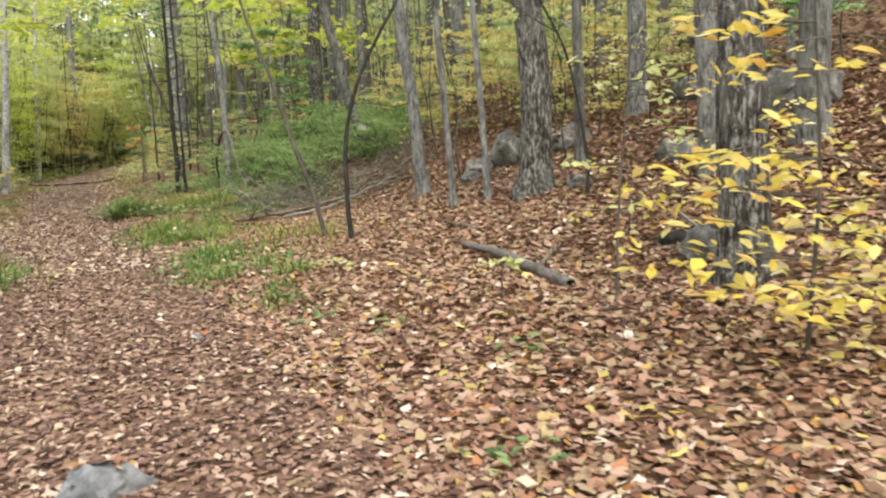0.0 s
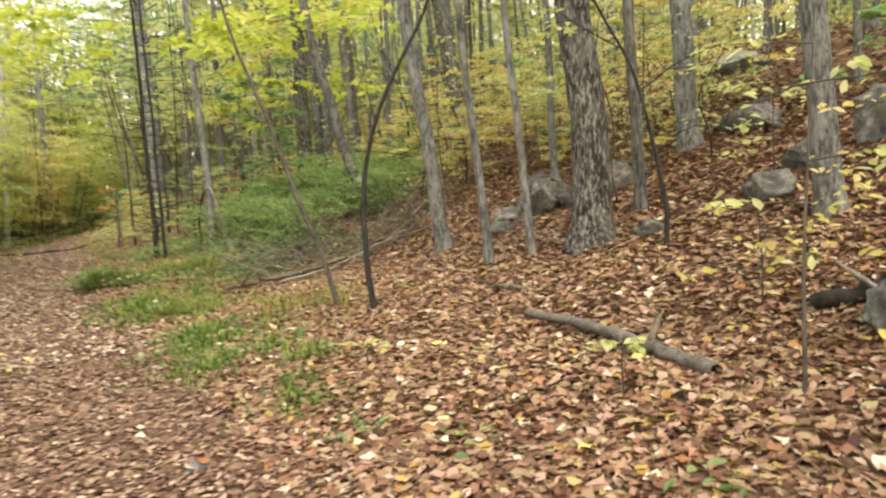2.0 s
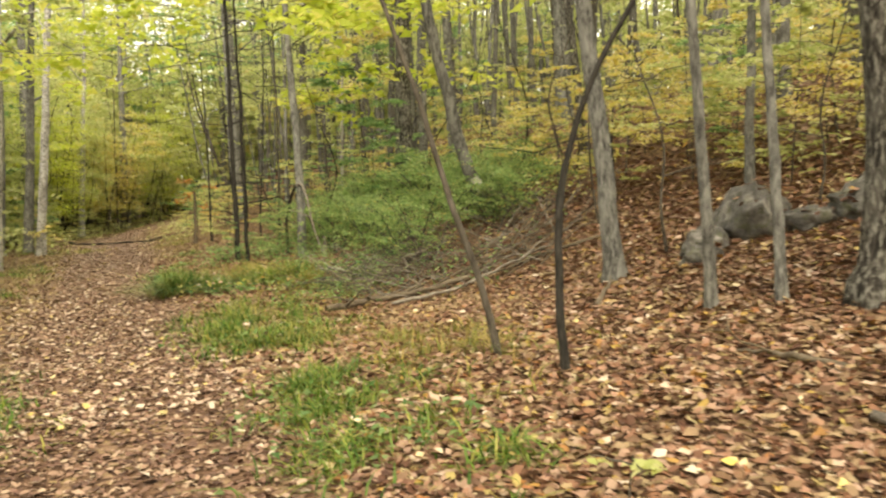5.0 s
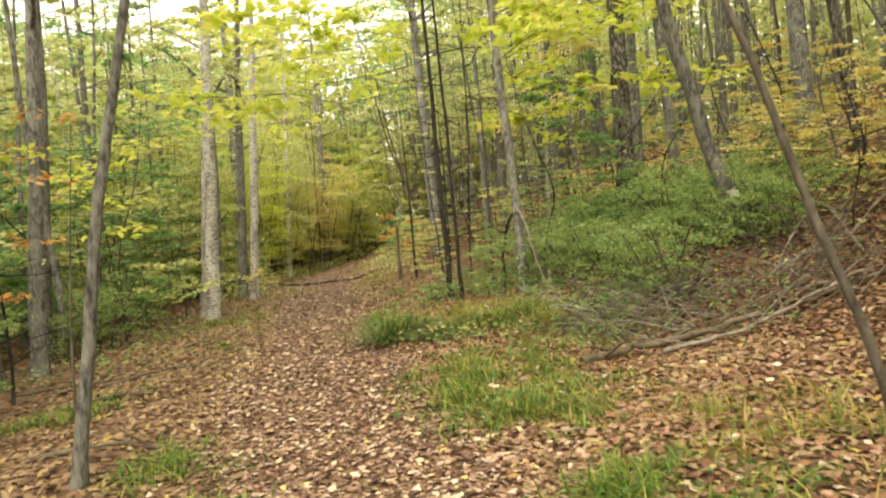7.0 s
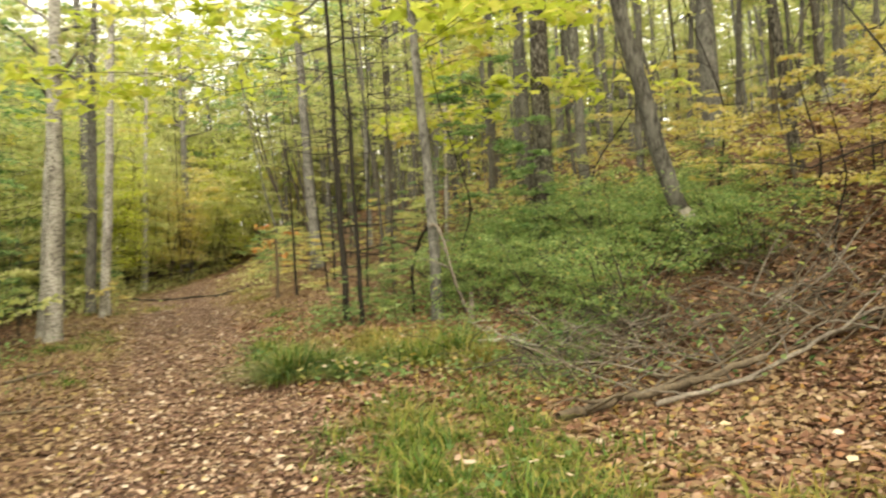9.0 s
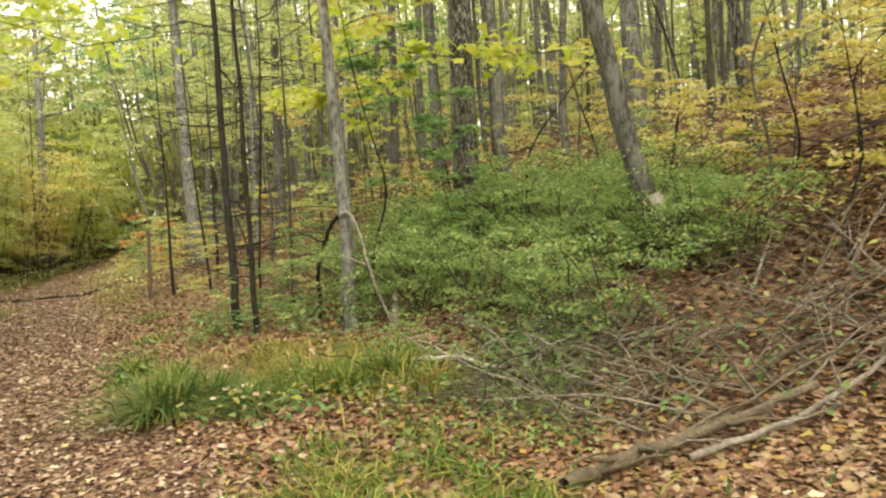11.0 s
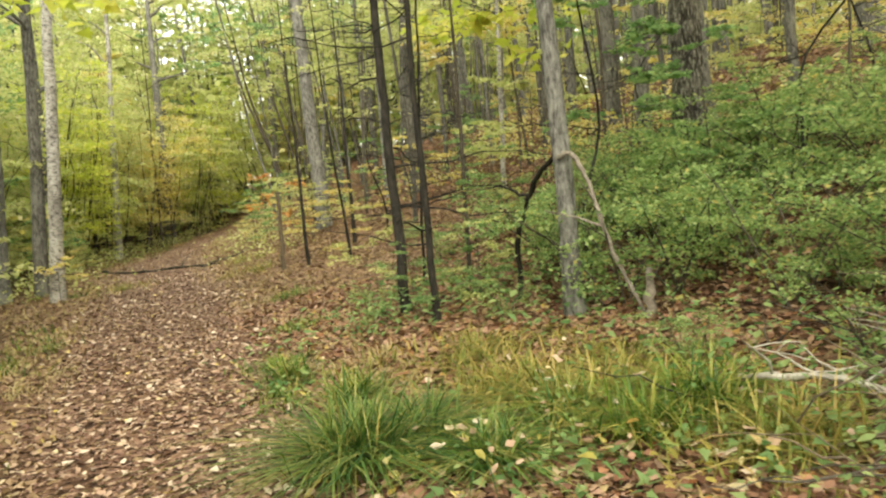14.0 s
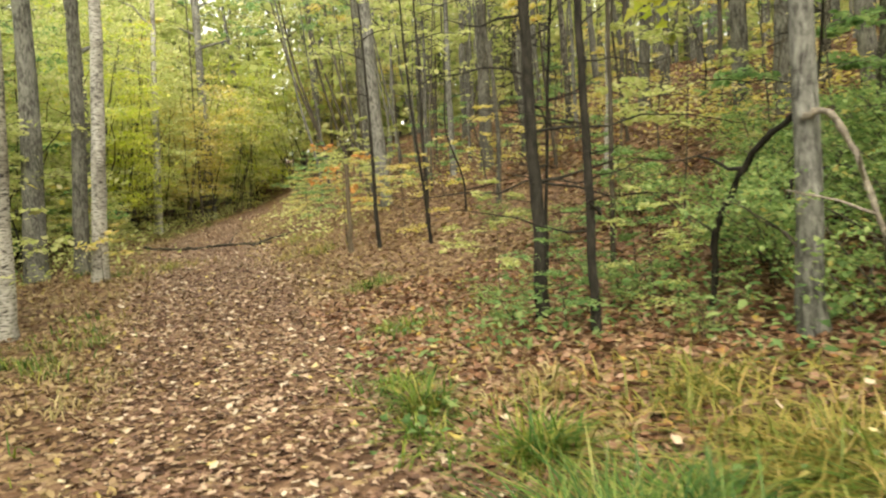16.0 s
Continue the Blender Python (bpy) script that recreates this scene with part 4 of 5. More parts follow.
# ---------------------------------------------------------------- grass
def blades(seed, places, tall, lean, width=0.007):
    """Bent, pointed blades of grass at the places given."""
    rg = np.random.default_rng(seed)
    n = len(places)
    p = np.asarray(places, float)
    yaw, h, l = rg.uniform(0, 6.28, n), tall * rg.uniform(0.35, 1.25, n), lean * rg.uniform(0.2, 1.5, n)
    t = np.array([0, 0.4, 0.75, 1.0])
    along = (t ** 2)[None] * (l * h)[:, None]
    up = h[:, None] * (t - 0.45 * l[:, None].clip(0, 1.6) * t ** 2)
    c, s = np.cos(yaw)[:, None], np.sin(yaw)[:, None]
    w = width * np.array([1, 0.9, 0.6, 0.08])[None] * rg.uniform(0.7, 1.3, n)[:, None]
    mid = np.stack([p[:, :1] + c * along, p[:, 1:2] + s * along, p[:, 2:] + up], -1)
    side = np.stack([-s * w, c * w, 0 * w], -1)
    v = np.stack([mid - side, mid + side], 2).reshape(-1, 3)
    f = np.array([(0, 1, 3, 2), (2, 3, 5, 4), (4, 5, 7, 6)])
    return v, (f[None] + (np.arange(n) * 8)[:, None, None]).reshape(-1, 4)


def grass_patch(label, mat, seed, spots, per, tall, lean):
    rg = np.random.default_rng(seed)
    pts = []
    for x, y, r in spots:
        k = int(per * r * r)
        a, b = x + rg.normal(0, r * 0.5, k), y + rg.normal(0, r * 0.5, k)
        thick = np.sin(7.1 * a + 2.3 * b) + np.sin(6.3 * b - 3.1 * a) + 0.7 * np.sin(15 * a) * np.sin(14 * b) > rg.uniform(-1.2, 0.9, k)
        a, b = a[thick], b[thick]
        g = a + 0.06 * np.sin(13 * b), b + 0.06 * np.sin(11 * a)
        pts.append(np.stack([*g, height(*g)], 1))
    tagged(new("grass", mesh_arrays("grass", *blades(seed, np.concatenate(pts), tall, lean), mat)), label, "grass", kind="stuff")


def beside(*spots):
    """Places beside the trail: along it, off to its right, and a radius."""
    return [(*(float(v) for v in from_trail(u, s)), r) for u, s, r in spots]


grass_patch("green grass along the trail's edge", GRASS, 31, [(-5.2, 9.2, 0.5), (-5.6, 9.9, 0.5), (-6.6, 10.8, 0.45), (-6.9, 11.3, 0.4), (-9.6, 12.8, 0.7), (-1.4, 7.2, 0.3),
            (-9.3, 21.6, 0.35), (-8.9, 19.7, 0.35), (-8.4, 18.6, 0.4), (-10.4, 24.2, 0.35), (-13.0, 20.5, 0.5)]
            + beside((-1.0, 1.1, 0.45), (-0.6, 1.5, 0.5), (0.1, 1.2, 0.5), (0.7, 1.3, 0.5), (0.5, 1.8, 0.5), (1.0, 1.7, 0.4), (-1.5, 1.9, 0.3), (-2.2, 1.5, 0.25), (2.6, 1.5, 0.5), (3.2, 1.3, 0.6), (3.9, 1.2, 0.6),
                     (4.6, 1.2, 0.6), (5.3, 1.1, 0.5), (3.4, 2.1, 0.6), (4.3, 2.0, 0.6), (5.2, 1.9, 0.6), (6.0, 1.5, 0.5), (6.0, 2.2, 0.4)), 1800, 0.19, 1.4)
grass_patch("golden dry grass beside the trail", GRASS_GOLD, 32, [(-16.5, 29.5, 0.8), (-12.9, 29, 0.7), (-14.2, 31.8, 0.7)]
            + beside((8.9, 2.3, 0.5), (9.5, 2.0, 0.5), (9.6, 2.8, 0.5), (8.6, 2.9, 0.5), (10.2, 2.4, 0.5), (10.6, 1.9, 0.4), (1.2, 2.5, 0.5), (0.6, 2.9, 0.5), (1.9, 2.6, 0.45), (1.5, 3.1, 0.4),
                     (-0.4, 2.4, 0.4), (6.8, 2.3, 0.35), (7.0, 2.8, 0.4), (5.6, 2.8, 0.4), (2.9, 1.9, 0.5), (3.7, 1.6, 0.5), (4.8, 1.6, 0.5), (5.6, 1.4, 0.5), (2.4, 2.1, 0.4)), 900, 0.24, 1.5)
edge, lush = [], []
erng = np.random.default_rng(77)
for k in range(120):
    u, s = erng.uniform(8, 44), (erng.uniform(1.25, 2.3) if k % 2 else erng.uniform(-2.6, -1.3))
    if k % 4 == 0:
        lush.append((*(float(v) for v in from_trail(u + 1, s + float(bend(u + 1)))), 0.4))
    edge.append((*(float(v) for v in from_trail(u, s + float(bend(u)))), 0.45))
grass_patch("tangled golden-green grass in the verge", GRASS_GOLD, 35, beside((8.6, 2.6, 0.6), (9.2, 2.4, 0.6), (8.0, 3.0, 0.5), (9.9, 2.3, 0.5), (7.6, 2.6, 0.35), (8.8, 1.9, 0.4)), 800, 0.3, 1.6)
grass_patch("thin green grass edging the trail", GRASS, 34, lush, 700, 0.16, 1.2)
grass_patch("short dry tan grass edging the trail", GRASS_DRY, 33, edge, 360, 0.15, 1.2)
TUSSOCKS = [(-7.35, 17.0, 0.24, 1200, 0.55, 1.6, GRASS_DEEP), (-7.0, 17.3, 0.16, 500, 0.42, 1.6, GRASS_DEEP), (-6.5, 16.8, 0.16, 600, 0.36, 1.7, GRASS_DEEP), (-5.8, 17.5, 0.34, 380, 0.38, 1.5, GRASS_GOLD),
            (-5.2, 17.2, 0.26, 300, 0.46, 1.4, GRASS), (-7.7, 18.2, 0.16, 300, 0.4, 1.1, GRASS), (-6.3, 17.8, 0.34, 380, 0.4, 1.5, GRASS_GOLD), (-5.6, 16.9, 0.24, 300, 0.4, 1.1, GRASS),
            (-4.9, 16.6, 0.28, 300, 0.42, 1.0, GRASS_GOLD), (-6.05, 17.25, 0.22, 260, 0.42, 1.5, GRASS), (-8.6, 19.2, 0.16, 220, 0.35, 1.1, GRASS), (-4.9, 12.9, 0.24, 260, 0.3, 1.1, GRASS),
            (-4.2, 12.4, 0.24, 260, 0.3, 1.1, GRASS), (-5.1, 13.9, 0.24, 260, 0.3, 1.1, GRASS), (-3.2, 10.4, 0.16, 160, 0.25, 1.1, GRASS)]
for k, (x, y, r, n, tall, lean, mat) in enumerate(TUSSOCKS):
    rg = np.random.default_rng(400 + k)
    q = np.stack([rg.normal(0, r * 0.5, n), rg.normal(0, r * 0.5, n), np.full(n, -0.02)], 1)
    ob = thing("grass_tussock", x, y, float(height(x, y)), "arching tussock of long grass by the trail", "grass", "grass tussocks")
    part("dry_tuft", mesh_arrays("dry_tuft", *blades(450 + k, q[: n // 5] * (1.5, 1.5, 1), tall * 0.8, 1.6), GRASS_GOLD), ob, "straw-coloured dry blades")
    part("tuft", mesh_arrays("tuft", *blades(400 + k, q[n // 5:], tall, lean), mat), ob)


# ---------------------------------------------------------------- fallen wood
def dead_branch(name, label, points, r0, r1, mat, forks=0, seed=0, steps=22, category="fallen branch", group="", lift=0.0, sides=9):
    """A fallen branch through places given by x, y and height over the ground, with broken side twigs."""
    rg = np.random.default_rng(seed)
    x0, y0 = points[0][:2]
    z0 = float(height(x0, y0))
    line = bent([(x - x0, y - y0, float(height(x, y)) - z0 + z) for x, y, z in points], steps)
    line[1:-1] += rg.normal(0, r0 * 0.25, (steps - 2, 3))
    ob = thing(name, x0, y0, z0 + lift, label, category, group)
    v, f = tube(line, np.linspace(r0, r1, steps) * rg.uniform(0.85, 1.15, steps), sides, 0.1, 0, seed)
    part("bough", mesh_arrays("bough", v, f, mat, True), ob)
    for i in range(forks):
        b = line[rg.integers(3, steps - 1)]
        ln = rg.uniform(0.25, 0.8)
        q = limb_path(rg, b, rg.uniform(0, 6.28), ln, rg.uniform(0.1, 0.9), 6)
        pieces = [tube(q, np.linspace(max(r1 * 0.8, 0.007), 0.002, 6), 5)]
        e = limb_path(rg, q[3], rg.uniform(0, 6.28), ln * 0.4, 0.4, 4)
        pieces.append(tube(e, np.linspace(0.005, 0.002, 4), 4))
        part("side_twig", mesh_arrays("side_twig", *join(pieces), mat, True), ob)
    return ob


dead_branch("fallen_log", "weathered grey fallen bough on leaf litter", [(0.27, 8.44, 0.05), (0.62, 7.6, 0.1), (0.95, 6.9, 0.06), (1.15, 6.4, 0.04)], 0.03, 0.05, LOGWOOD, 0, 51)
dead_branch("fallen_log", "long yellowish fallen log beside the twig heap", [(-4.0, 14.1, 0.05), (-3.5, 14.4, 0.1), (-2.9, 14.7, 0.13), (-2.2, 14.9, 0.17)], 0.046, 0.03, ROTTEN, 7, 52)
dead_branch("fallen_log", "thin grey fallen pole beside the twig heap", [(-3.2, 14.4, 0.05), (-2.4, 14.65, 0.1), (-1.2, 15.1, 0.16)], 0.026, 0.016, DEADWOOD, 5, 53)
dead_branch("white_branch", "bleached white fallen branch over grass", [(-5.02, 17.23, 0.12), (-4.62, 17.0, 0.18), (-4.25, 16.65, 0.14), (-3.95, 16.3, 0.12)], 0.024, 0.012, WHITEWOOD, 9, 54)
dead_branch("broken_bough", "dark broken bough leaning against the grey tree", [(-6.5, 20.55, 0.0), (-6.45, 20.4, 0.7), (-6.25, 20.1, 1.25), (-5.98, 19.8, 1.52)], 0.03, 0.022, BARK_DARK, 1, 55, 24)
dead_branch("broken_bough", "pale bent bough fallen from the grey tree", [(-5.98, 19.72, 1.46), (-5.86, 19.6, 1.52), (-5.72, 19.5, 1.2), (-5.56, 19.36, 0.5), (-5.36, 19.2, 0.03)], 0.026, 0.018, DEADWOOD, 2, 59, 26)
dead_branch("trail_branch", "dark fallen branch lying across the trail", [(-20.1, 34.6, 0.03), (-19.4, 33.9, 0.05), (-18.6, 33.7, 0.02), (-18.1, 33.4, 0.05), (-17.6, 33.8, 0.04), (-16.9, 33.5, 0.06), (-16.4, 33.2, 0.02), (-15.8, 32.6, 0.05), (-15.3, 32.5, 0.04)],
            0.05, 0.03, BARK_SAP, 5, 56, 44)
dead_branch("trail_branch", "dark fallen branch lying across the trail", [(-15.8, 32.4, 0.04), (-15.6, 33.1, 0.08), (-15.4, 33.6, 0.05), (-15.2, 34.4, 0.12)], 0.035, 0.02, BARK_SAP, 4, 63, 20)
dead_branch("broken_stump", "splintered pale stump in the shrubs", [(-5.33, 19.09, -0.05), (-5.32, 19.09, 0.2), (-5.31, 19.08, 0.42)], 0.05, 0.03, DEADWOOD, 0, 57, 8, "stump")
# Brown trunk of the orange-leaved sapling, built as a bare upright; no post.
dead_branch("trail_post", "brown sapling trunk standing beside the trail", [(-11.83, 28.04, -0.1), (-11.8, 28.05, 0.8), (-11.79, 28.05, 1.65)], 0.055, 0.04, ROTTEN, 0, 58, 10, "post")
for k, (x, y, dx, dz, r) in enumerate(((-11.25, 27.94, 0.0, 3.2, 0.04), (-10.6, 29.3, 0.1, 4.5, 0.045), (-10.1, 27.2, -0.2, 3.0, 0.03))):
    grown("thin_sapling", x, y, "thin bare dark sapling beside the trail", "sapling", line=[(dx, 0, dz)], dia=r * 2, top=6, bark=BARK_DARK, leaf=L_LIME, sides=8, rings=24, flare=0.2, limbs=5,
          low=0.35, reach=1.0, lift=0.3, count=160, size=0.1)
rng = np.random.default_rng(60)
for k in range(110):
    x, y = rng.uniform(-4.0, -1.0), rng.uniform(14.8, 17.2)
    a, ln = rng.uniform(0, 3.14), rng.uniform(0.6, 1.7)
    dx, dy = np.cos(a) * ln, np.sin(a) * ln * 0.6
    dead_branch("brush_branch", "thin dead branch in a heap of brushwood", [(x, y, 0.03), (x + dx / 2, y + dy / 2, rng.uniform(0.08, 0.35)), (x + dx, y + dy, rng.uniform(0.03, 0.6))],
                rng.uniform(0.007, 0.016), 0.003, (ROTTEN, DEADWOOD, ROTTEN, BARK_SAP)[k % 4], 2, 600 + k, 9, "dead branch", "brushwood heap", sides=5)
for k in range(54):
    x, y = rng.uniform(-4.6, -3.2), rng.uniform(15.2, 17.2)
    a, ln = rng.uniform(0, 3.14), rng.uniform(0.4, 1.1)
    dx, dy = np.cos(a) * ln, np.sin(a) * ln * 0.6
    dead_branch("brush_branch", "thin dead branch in a heap of brushwood", [(x, y, 0.02), (x + dx / 2, y + dy / 2, rng.uniform(0.05, 0.25)), (x + dx, y + dy, rng.uniform(0.03, 0.4))],
                rng.uniform(0.004, 0.008), 0.002, (BARK_SAP, ROTTEN, DEADWOOD, BARK_DARK)[k % 4], 2, 800 + k, 8, "dead branch", "brushwood heap", sides=4)
for k, (u, s, ln) in enumerate(((2, -2.4, 1.1), (4, -2.8, 1.4), (6.5, -2.2, 0.9), (8, -3.2, 1.8), (11, -2.6, 0.9), (1, 4.2, 1.0), (-2, 3.9, 0.8), (-4, 3.4, 0.5), (5, 4.4, 1.2), (14, -4.5, 2.6), (9, -4.6, 2.4), (3.5, 6.0, 1.5))):
    x, y = (float(v) for v in from_trail(u, s))
    a = rng.uniform(0, 6.28)
    dead_branch("fallen_branch", "dark fallen branch half buried in leaves", [(x, y, 0.02), (x + ln / 2 * np.cos(a), y + ln / 2 * np.sin(a), 0.06), (x + ln * np.cos(a), y + ln * np.sin(a), 0.03)],
                0.028, 0.012, ROTTEN, 1, 700 + k, 12, sides=7)


# ---------------------------------------------------------------- rocks
FALLEN = []


def rock(x, y, sx, sy, sz, seed, label="grey lichened boulder among fallen leaves", sink=0.3, mat=ROCK):
    bm = bmesh.new()
    bmesh.ops.create_icosphere(bm, subdivisions=4, radius=1)
    off = Vector((seed * 3.1, seed * 1.7, seed * 0.9))
    rg = random.Random(seed)
    cuts = [(Vector((rg.gauss(0, 1), rg.gauss(0, 1), rg.gauss(0.2, 0.8))).normalized(), rg.uniform(0.5, 0.85)) for i in range(17)]
    for v in bm.verts:
        d = v.co.normalized()
        q = d * (1 + 0.2 * noise.noise(d * 1.3 + off))
        for n, far in cuts:
            over = q.dot(n) - far
            if over > 0:
                q = q - n * over * 0.9
        q = q * (1 + 0.2 * noise.noise(d * 2.6 + off) + 0.11 * noise.noise(d * 6 + off) + 0.045 * noise.noise(d * 14 + off))
        v.co = Vector((q.x * sx, q.y * sy, q.z * sz))
    bm.normal_update()
    spot = pose(x, y, float(height(x, y)) + sz * (0.5 - sink), 0, 0, seed * 47)
    for v in bm.verts:
        if v.normal.z > 0.55 and noise.noise(v.co * 3 + off) > 0.05 and rg.random() < 0.16:
            FALLEN.append(tuple(spot @ v.co + Vector((0, 0, 0.012))))
    me = bpy.data.meshes.new("boulder")
    bm.to_mesh(me)
    bm.free()
    me.polygons.foreach_set("use_smooth", [True] * len(me.polygons))
    me.materials.append(mat)
    ob = new("boulder", me)
    ob.matrix_world = pose(x, y, float(height(x, y)) + sz * (0.5 - sink), 0, 0, seed * 47)
    tagged(ob, label, "rock", "boulders on the slope")


rock(-1.25, 3.72, 0.22, 0.16, 0.13, 1, "flat pale blue-grey stone half buried at the trail's edge", 0.12, ROCK_PALE)
rock(0.9, 12.9, 0.7, 0.5, 0.38, 2)
rock(0.45, 12.75, 0.36, 0.35, 0.24, 21)
rock(1.35, 12.3, 0.3, 0.3, 0.2, 22)
rock(0.3, 12.4, 0.26, 0.2, 0.2, 3)
rock(1.65, 9.8, 0.22, 0.17, 0.15, 4)
rock(2.75, 9.6, 0.36, 0.3, 0.24, 5)
rock(3.3, 9.9, 0.4, 0.3, 0.26, 23)
rock(2.2, 6.5, 0.3, 0.22, 0.2, 24, "dark stone under dead roots")
rock(3.6, 12.4, 0.9, 0.5, 0.32, 6)
rock(1.8, 12.2, 0.4, 0.4, 0.28, 7)
rock(5.1, 16.9, 1.1, 0.6, 0.4, 25, "pale slab of rock on the slope", 0.3, ROCK_PALE)
rock(4.2, 9.9, 0.6, 0.5, 0.5, 8)
rock(4.4, 33.2, 0.6, 0.5, 0.6, 9, "pale boulder high on the hillside", 0.3, ROCK_PALE)
rock(2.97, 32.9, 0.5, 0.4, 0.45, 10, "pale boulder high on the hillside", 0.3, ROCK_PALE)
rock(-1.8, 6.4, 0.1, 0.08, 0.07, 12, "small grey stone in the trail", 0.3, ROCK_PALE)


# ---------------------------------------------------------------- low plants and seedlings of the verge
def ground_plants(label, mat, seed, n, spots, size, shape, tall):
    rg = np.random.default_rng(seed)
    k = rg.integers(0, len(spots), n)
    sp = np.array(spots)[k]
    x, y = sp[:, 0] + rg.normal(0, 0.5, n) * sp[:, 2], sp[:, 1] + rg.normal(0, 0.5, n) * sp[:, 2]
    p = np.stack([x, y, height(x, y) + rg.uniform(0.02, tall, n)], 1)
    tagged(new("ground_plants", mesh_arrays("ground_plants", *leaves(p, size, shape, 0.35, seed), mat)), label, "ground plants", kind="stuff")


ground_plants("small green seedlings among the grass", L_GREEN, 71, 600, [(-2.7, 9.4, 0.8), (-2.2, 9.0, 0.6), (-5.8, 16.4, 0.6), (-6.2, 16.4, 0.5), (-4.4, 12.6, 0.8), (-5.2, 16.4, 0.8), (-6.8, 16.9, 0.4),
              (-4.6, 15.6, 0.9), (-8.6, 18.8, 0.5), (-9.2, 20.5, 0.7), (-3.2, 10.2, 0.7)], 0.07, LOBED, 0.16)
ground_plants("small green plants at the edge of the wood", L_GREEN, 72, 2600, [(-8.1, 20.6, 0.7), (-7.2, 20.9, 0.9), (-7.6, 21.8, 1.2), (-6.6, 21.0, 1.0), (-5.0, 17.6, 1.2), (-4.2, 16.8, 1.2), (-3.4, 16.2, 1.4),
              (-2.4, 15.8, 1.4), (-6.0, 19.6, 1.0), (-13.5, 19.0, 1.0), (-12.0, 15.5, 1.5)], 0.075, OVAL, 0.4)
ground_plants("low green huckleberry shoots in the verge", L_SHRUB, 80, 1500, [(-4.5, 15.9, 0.7), (-4.0, 15.0, 0.6), (-3.6, 16.2, 1.0), (-6.2, 17.2, 0.7), (-4.2, 16.6, 0.8)], 0.045, OVAL, 0.2)
ground_plants("yellow leaves caught in low twigs", L_YELLOW, 73, 900, [(2.7, 4.3, 0.7), (3.0, 5.2, 0.8), (3.2, 7.6, 1.2), (-0.8, 18.6, 1.6), (-0.4, 20.4, 2.0)], 0.09, OVAL, 0.5)
ground_plants("low green and lime growth along the far verge", L_LIME, 74, 5200, [(*(float(v) for v in from_trail(u, s + float(bend(u)))), 1.3) for u in range(24, 52, 2) for s in (-3.0, -2.6, 2.9)], 0.1, SIMPLE, 0.5)
hrng = np.random.default_rng(91)
ground_plants("yellow and lime undergrowth on the hillside", L_YELLOW, 82, 5200, [(*(float(v) for v in from_trail(hrng.uniform(2, 26), hrng.uniform(7, 15))), hrng.uniform(0.6, 1.5)) for i in range(34)], 0.1, OVAL, 0.7)
ground_plants("low green undergrowth on the hillside", L_LIME, 83, 3200, [(*(float(v) for v in from_trail(hrng.uniform(0, 30), hrng.uniform(7, 17))), hrng.uniform(0.6, 1.4)) for i in range(26)], 0.1, OVAL, 0.6)
ground_plants("small green seedlings in the leaf litter", L_GREEN, 75, 60, [(0.62, 3.7, 0.2), (-0.25, 6.1, 0.25), (0.75, 5.2, 0.2), (-0.9, 6.6, 0.3)], 0.07, OVAL, 0.07)
dead_branch("rotten_log", "dark hollow rotten log below the oak", [(2.0, 7.05, 0.03), (2.3, 6.88, 0.06), (2.65, 6.68, 0.03)], 0.06, 0.05, BARK_DARK, 0, 61, 14, "fallen log", sides=12)
dead_branch("bare_root", "pale bare root leaning on the rotten log", [(2.12, 7.0, 0.26), (2.22, 6.85, 0.15), (2.3, 6.65, 0.02)], 0.012, 0.018, DEADWOOD, 0, 62, 12, "root")
ground_plants("pale fallen leaves caught in the tall grass", LITTER_PALE, 76, 180, [(-7.2, 16.9, 0.5), (-6.5, 16.9, 0.6), (-5.9, 17.4, 0.8), (-6.3, 17.7, 0.7), (-4.5, 12.9, 0.8), (-2.5, 9.2, 0.7), (-5.2, 16.6, 0.6)], 0.075, CURLED, 0.2)
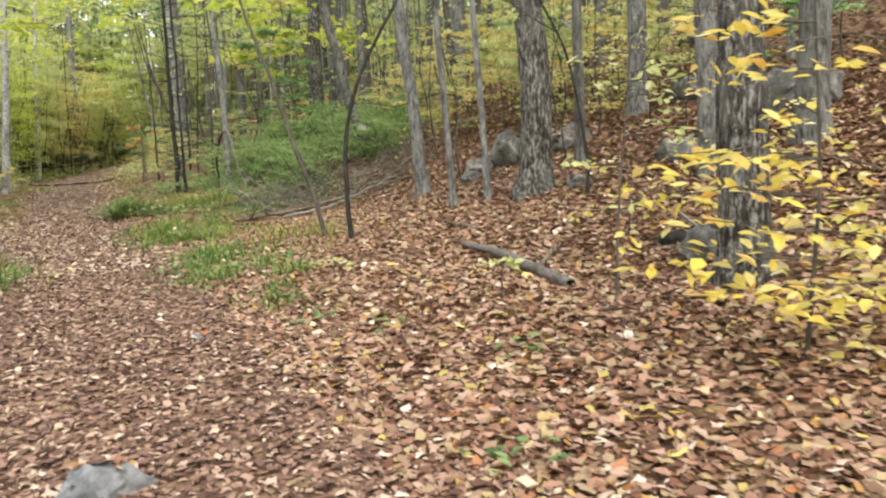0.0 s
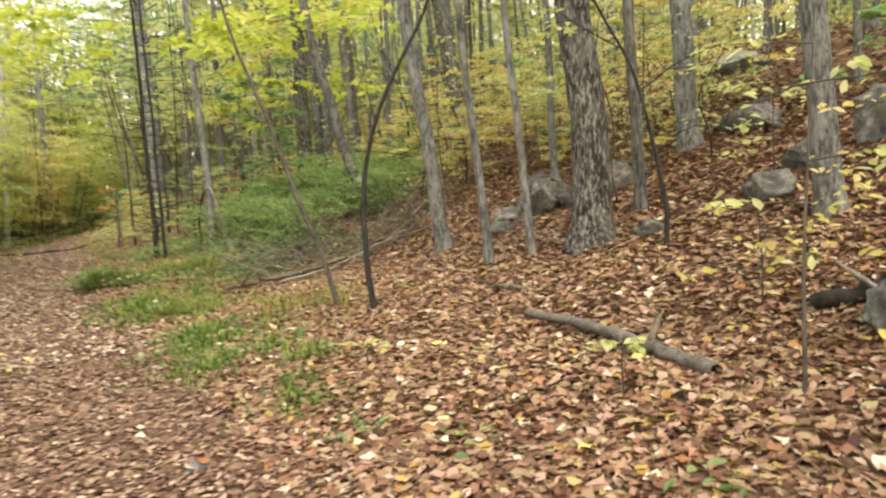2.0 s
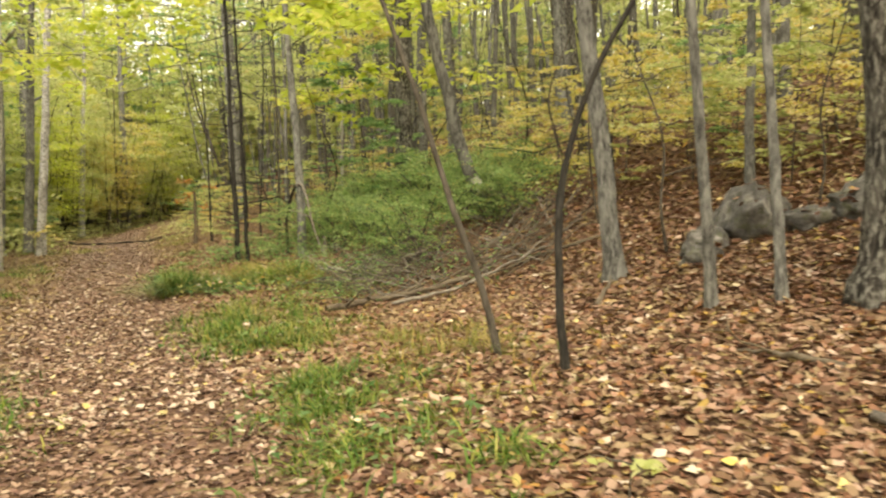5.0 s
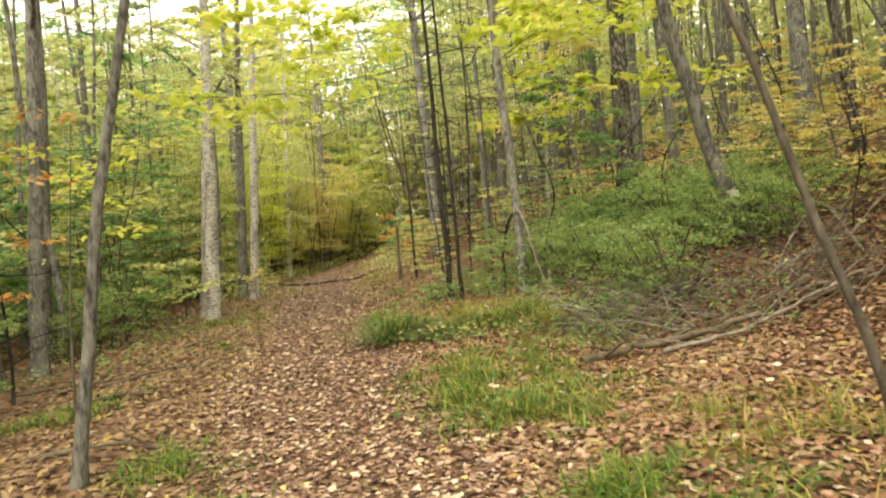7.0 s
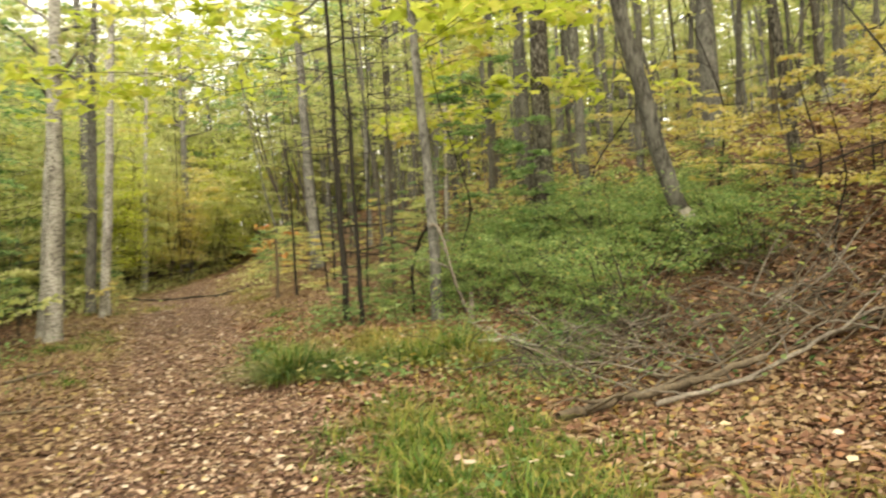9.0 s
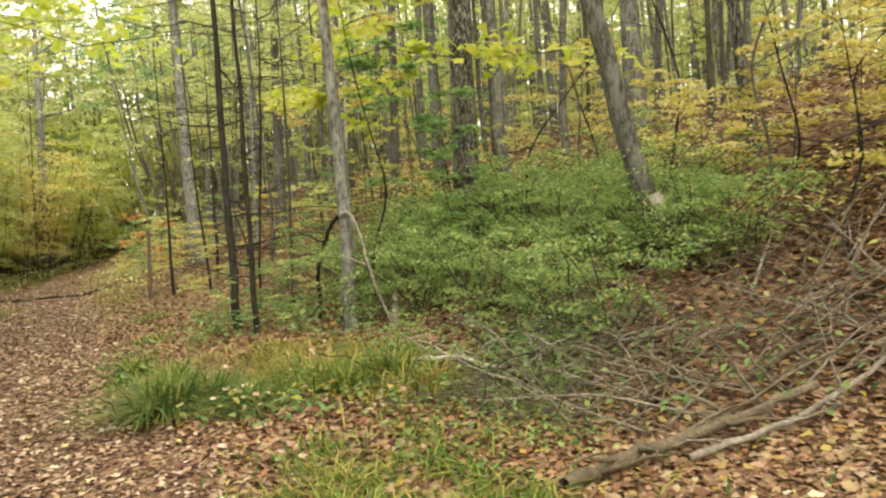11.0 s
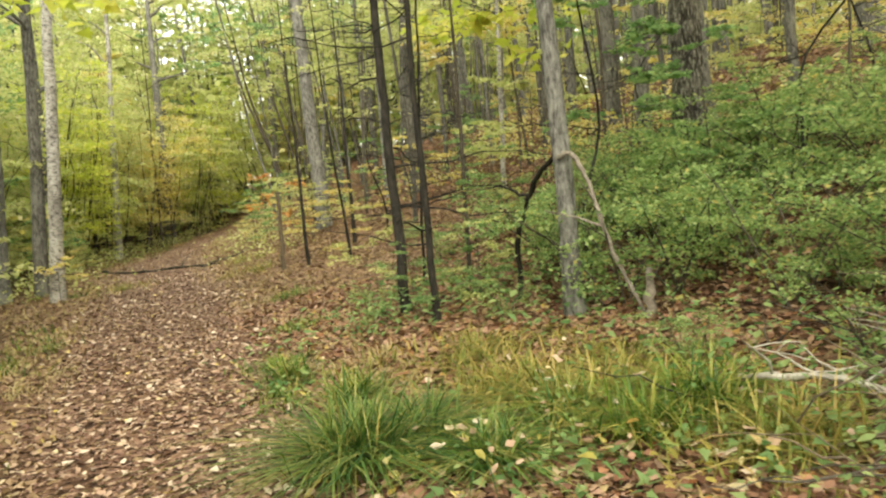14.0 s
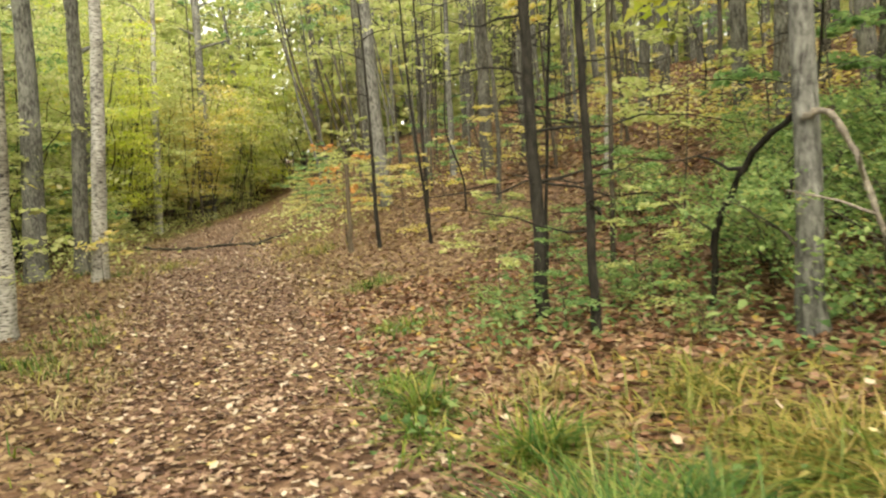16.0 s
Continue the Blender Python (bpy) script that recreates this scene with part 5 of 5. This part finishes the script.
ground_plants("rust and tan leaves caught in the verge grass", LITTER, 81, 500, [(-5.3, 16.0, 0.8), (-4.5, 15.4, 0.9), (-4.0, 14.4, 0.8), (-3.2, 12.8, 0.8), (-2.6, 11.4, 0.7), (-5.9, 16.6, 0.6)], 0.06, CURLED, 0.08)
tagged(new("boulder_leaf_litter", mesh_arrays("boulder_leaf_litter", *leaves(np.array(FALLEN), 0.08, CURLED, 0.3, 78), LITTER)), "brown fallen leaves lying on the boulders", "leaf litter", kind="stuff")
ground_plants("pale yellow broad-leaved plants at the tussock", L_YELLOW, 79, 60, [(-6.95, 16.7, 0.25), (-6.5, 16.6, 0.3), (-5.9, 16.5, 0.35), (-5.3, 16.2, 0.35)], 0.09, OVAL, 0.2)
beech_sapling(-16.3, 27.0, [(0, 0, 0.4), (0.05, 0, 1.0)], [(0.5, 20, 0.5), (0.6, 140, 0.5), (0.75, 260, 0.5), (0.85, 320, 0.45), (0.95, 80, 0.4)], 0.14, L_YELLOW, "small sapling with pale yellow leaves at a trunk's foot", 13, 12)
beech_sapling(-1.0, 7.9, [(0, 0, 0.1), (0.02, 0, 0.25)], [(0.15, 40, 0.2), (0.2, 160, 0.2), (0.22, 280, 0.18)], 0.06, L_LIME, "low green seedling among fallen leaves", 14, 8)


def scar(tree, place, radius, tall, facing):
    """A bare patch where the bark is gone, wrapped round the side that faces a way."""
    z = np.linspace(0, tall, 7)
    line = np.stack([place[0] - 0.35 * z, place[1] - 0.09 * z, place[2] + z], 1)
    v, f = tube(line, radius * np.array([1.0, 1.03, 1.04, 1.04, 1.04, 1.03, 1.0]), 20, 0.03, 0, 5)
    mid = v[f].mean(1) - line.mean(0)
    keep = (mid[:, 0] * facing[0] + mid[:, 1] * facing[1]) / radius + 0.25 * np.sin(9 * mid[:, 2] / tall) > 0.45
    part("bark_scar", mesh_arrays("bark_scar", v, f[keep], WHITEWOOD, True), tree, "pale bare scar")


scar(LEANING, (-0.13, -0.03, 0.38), 0.133, 0.3, (-0.35, -0.94))
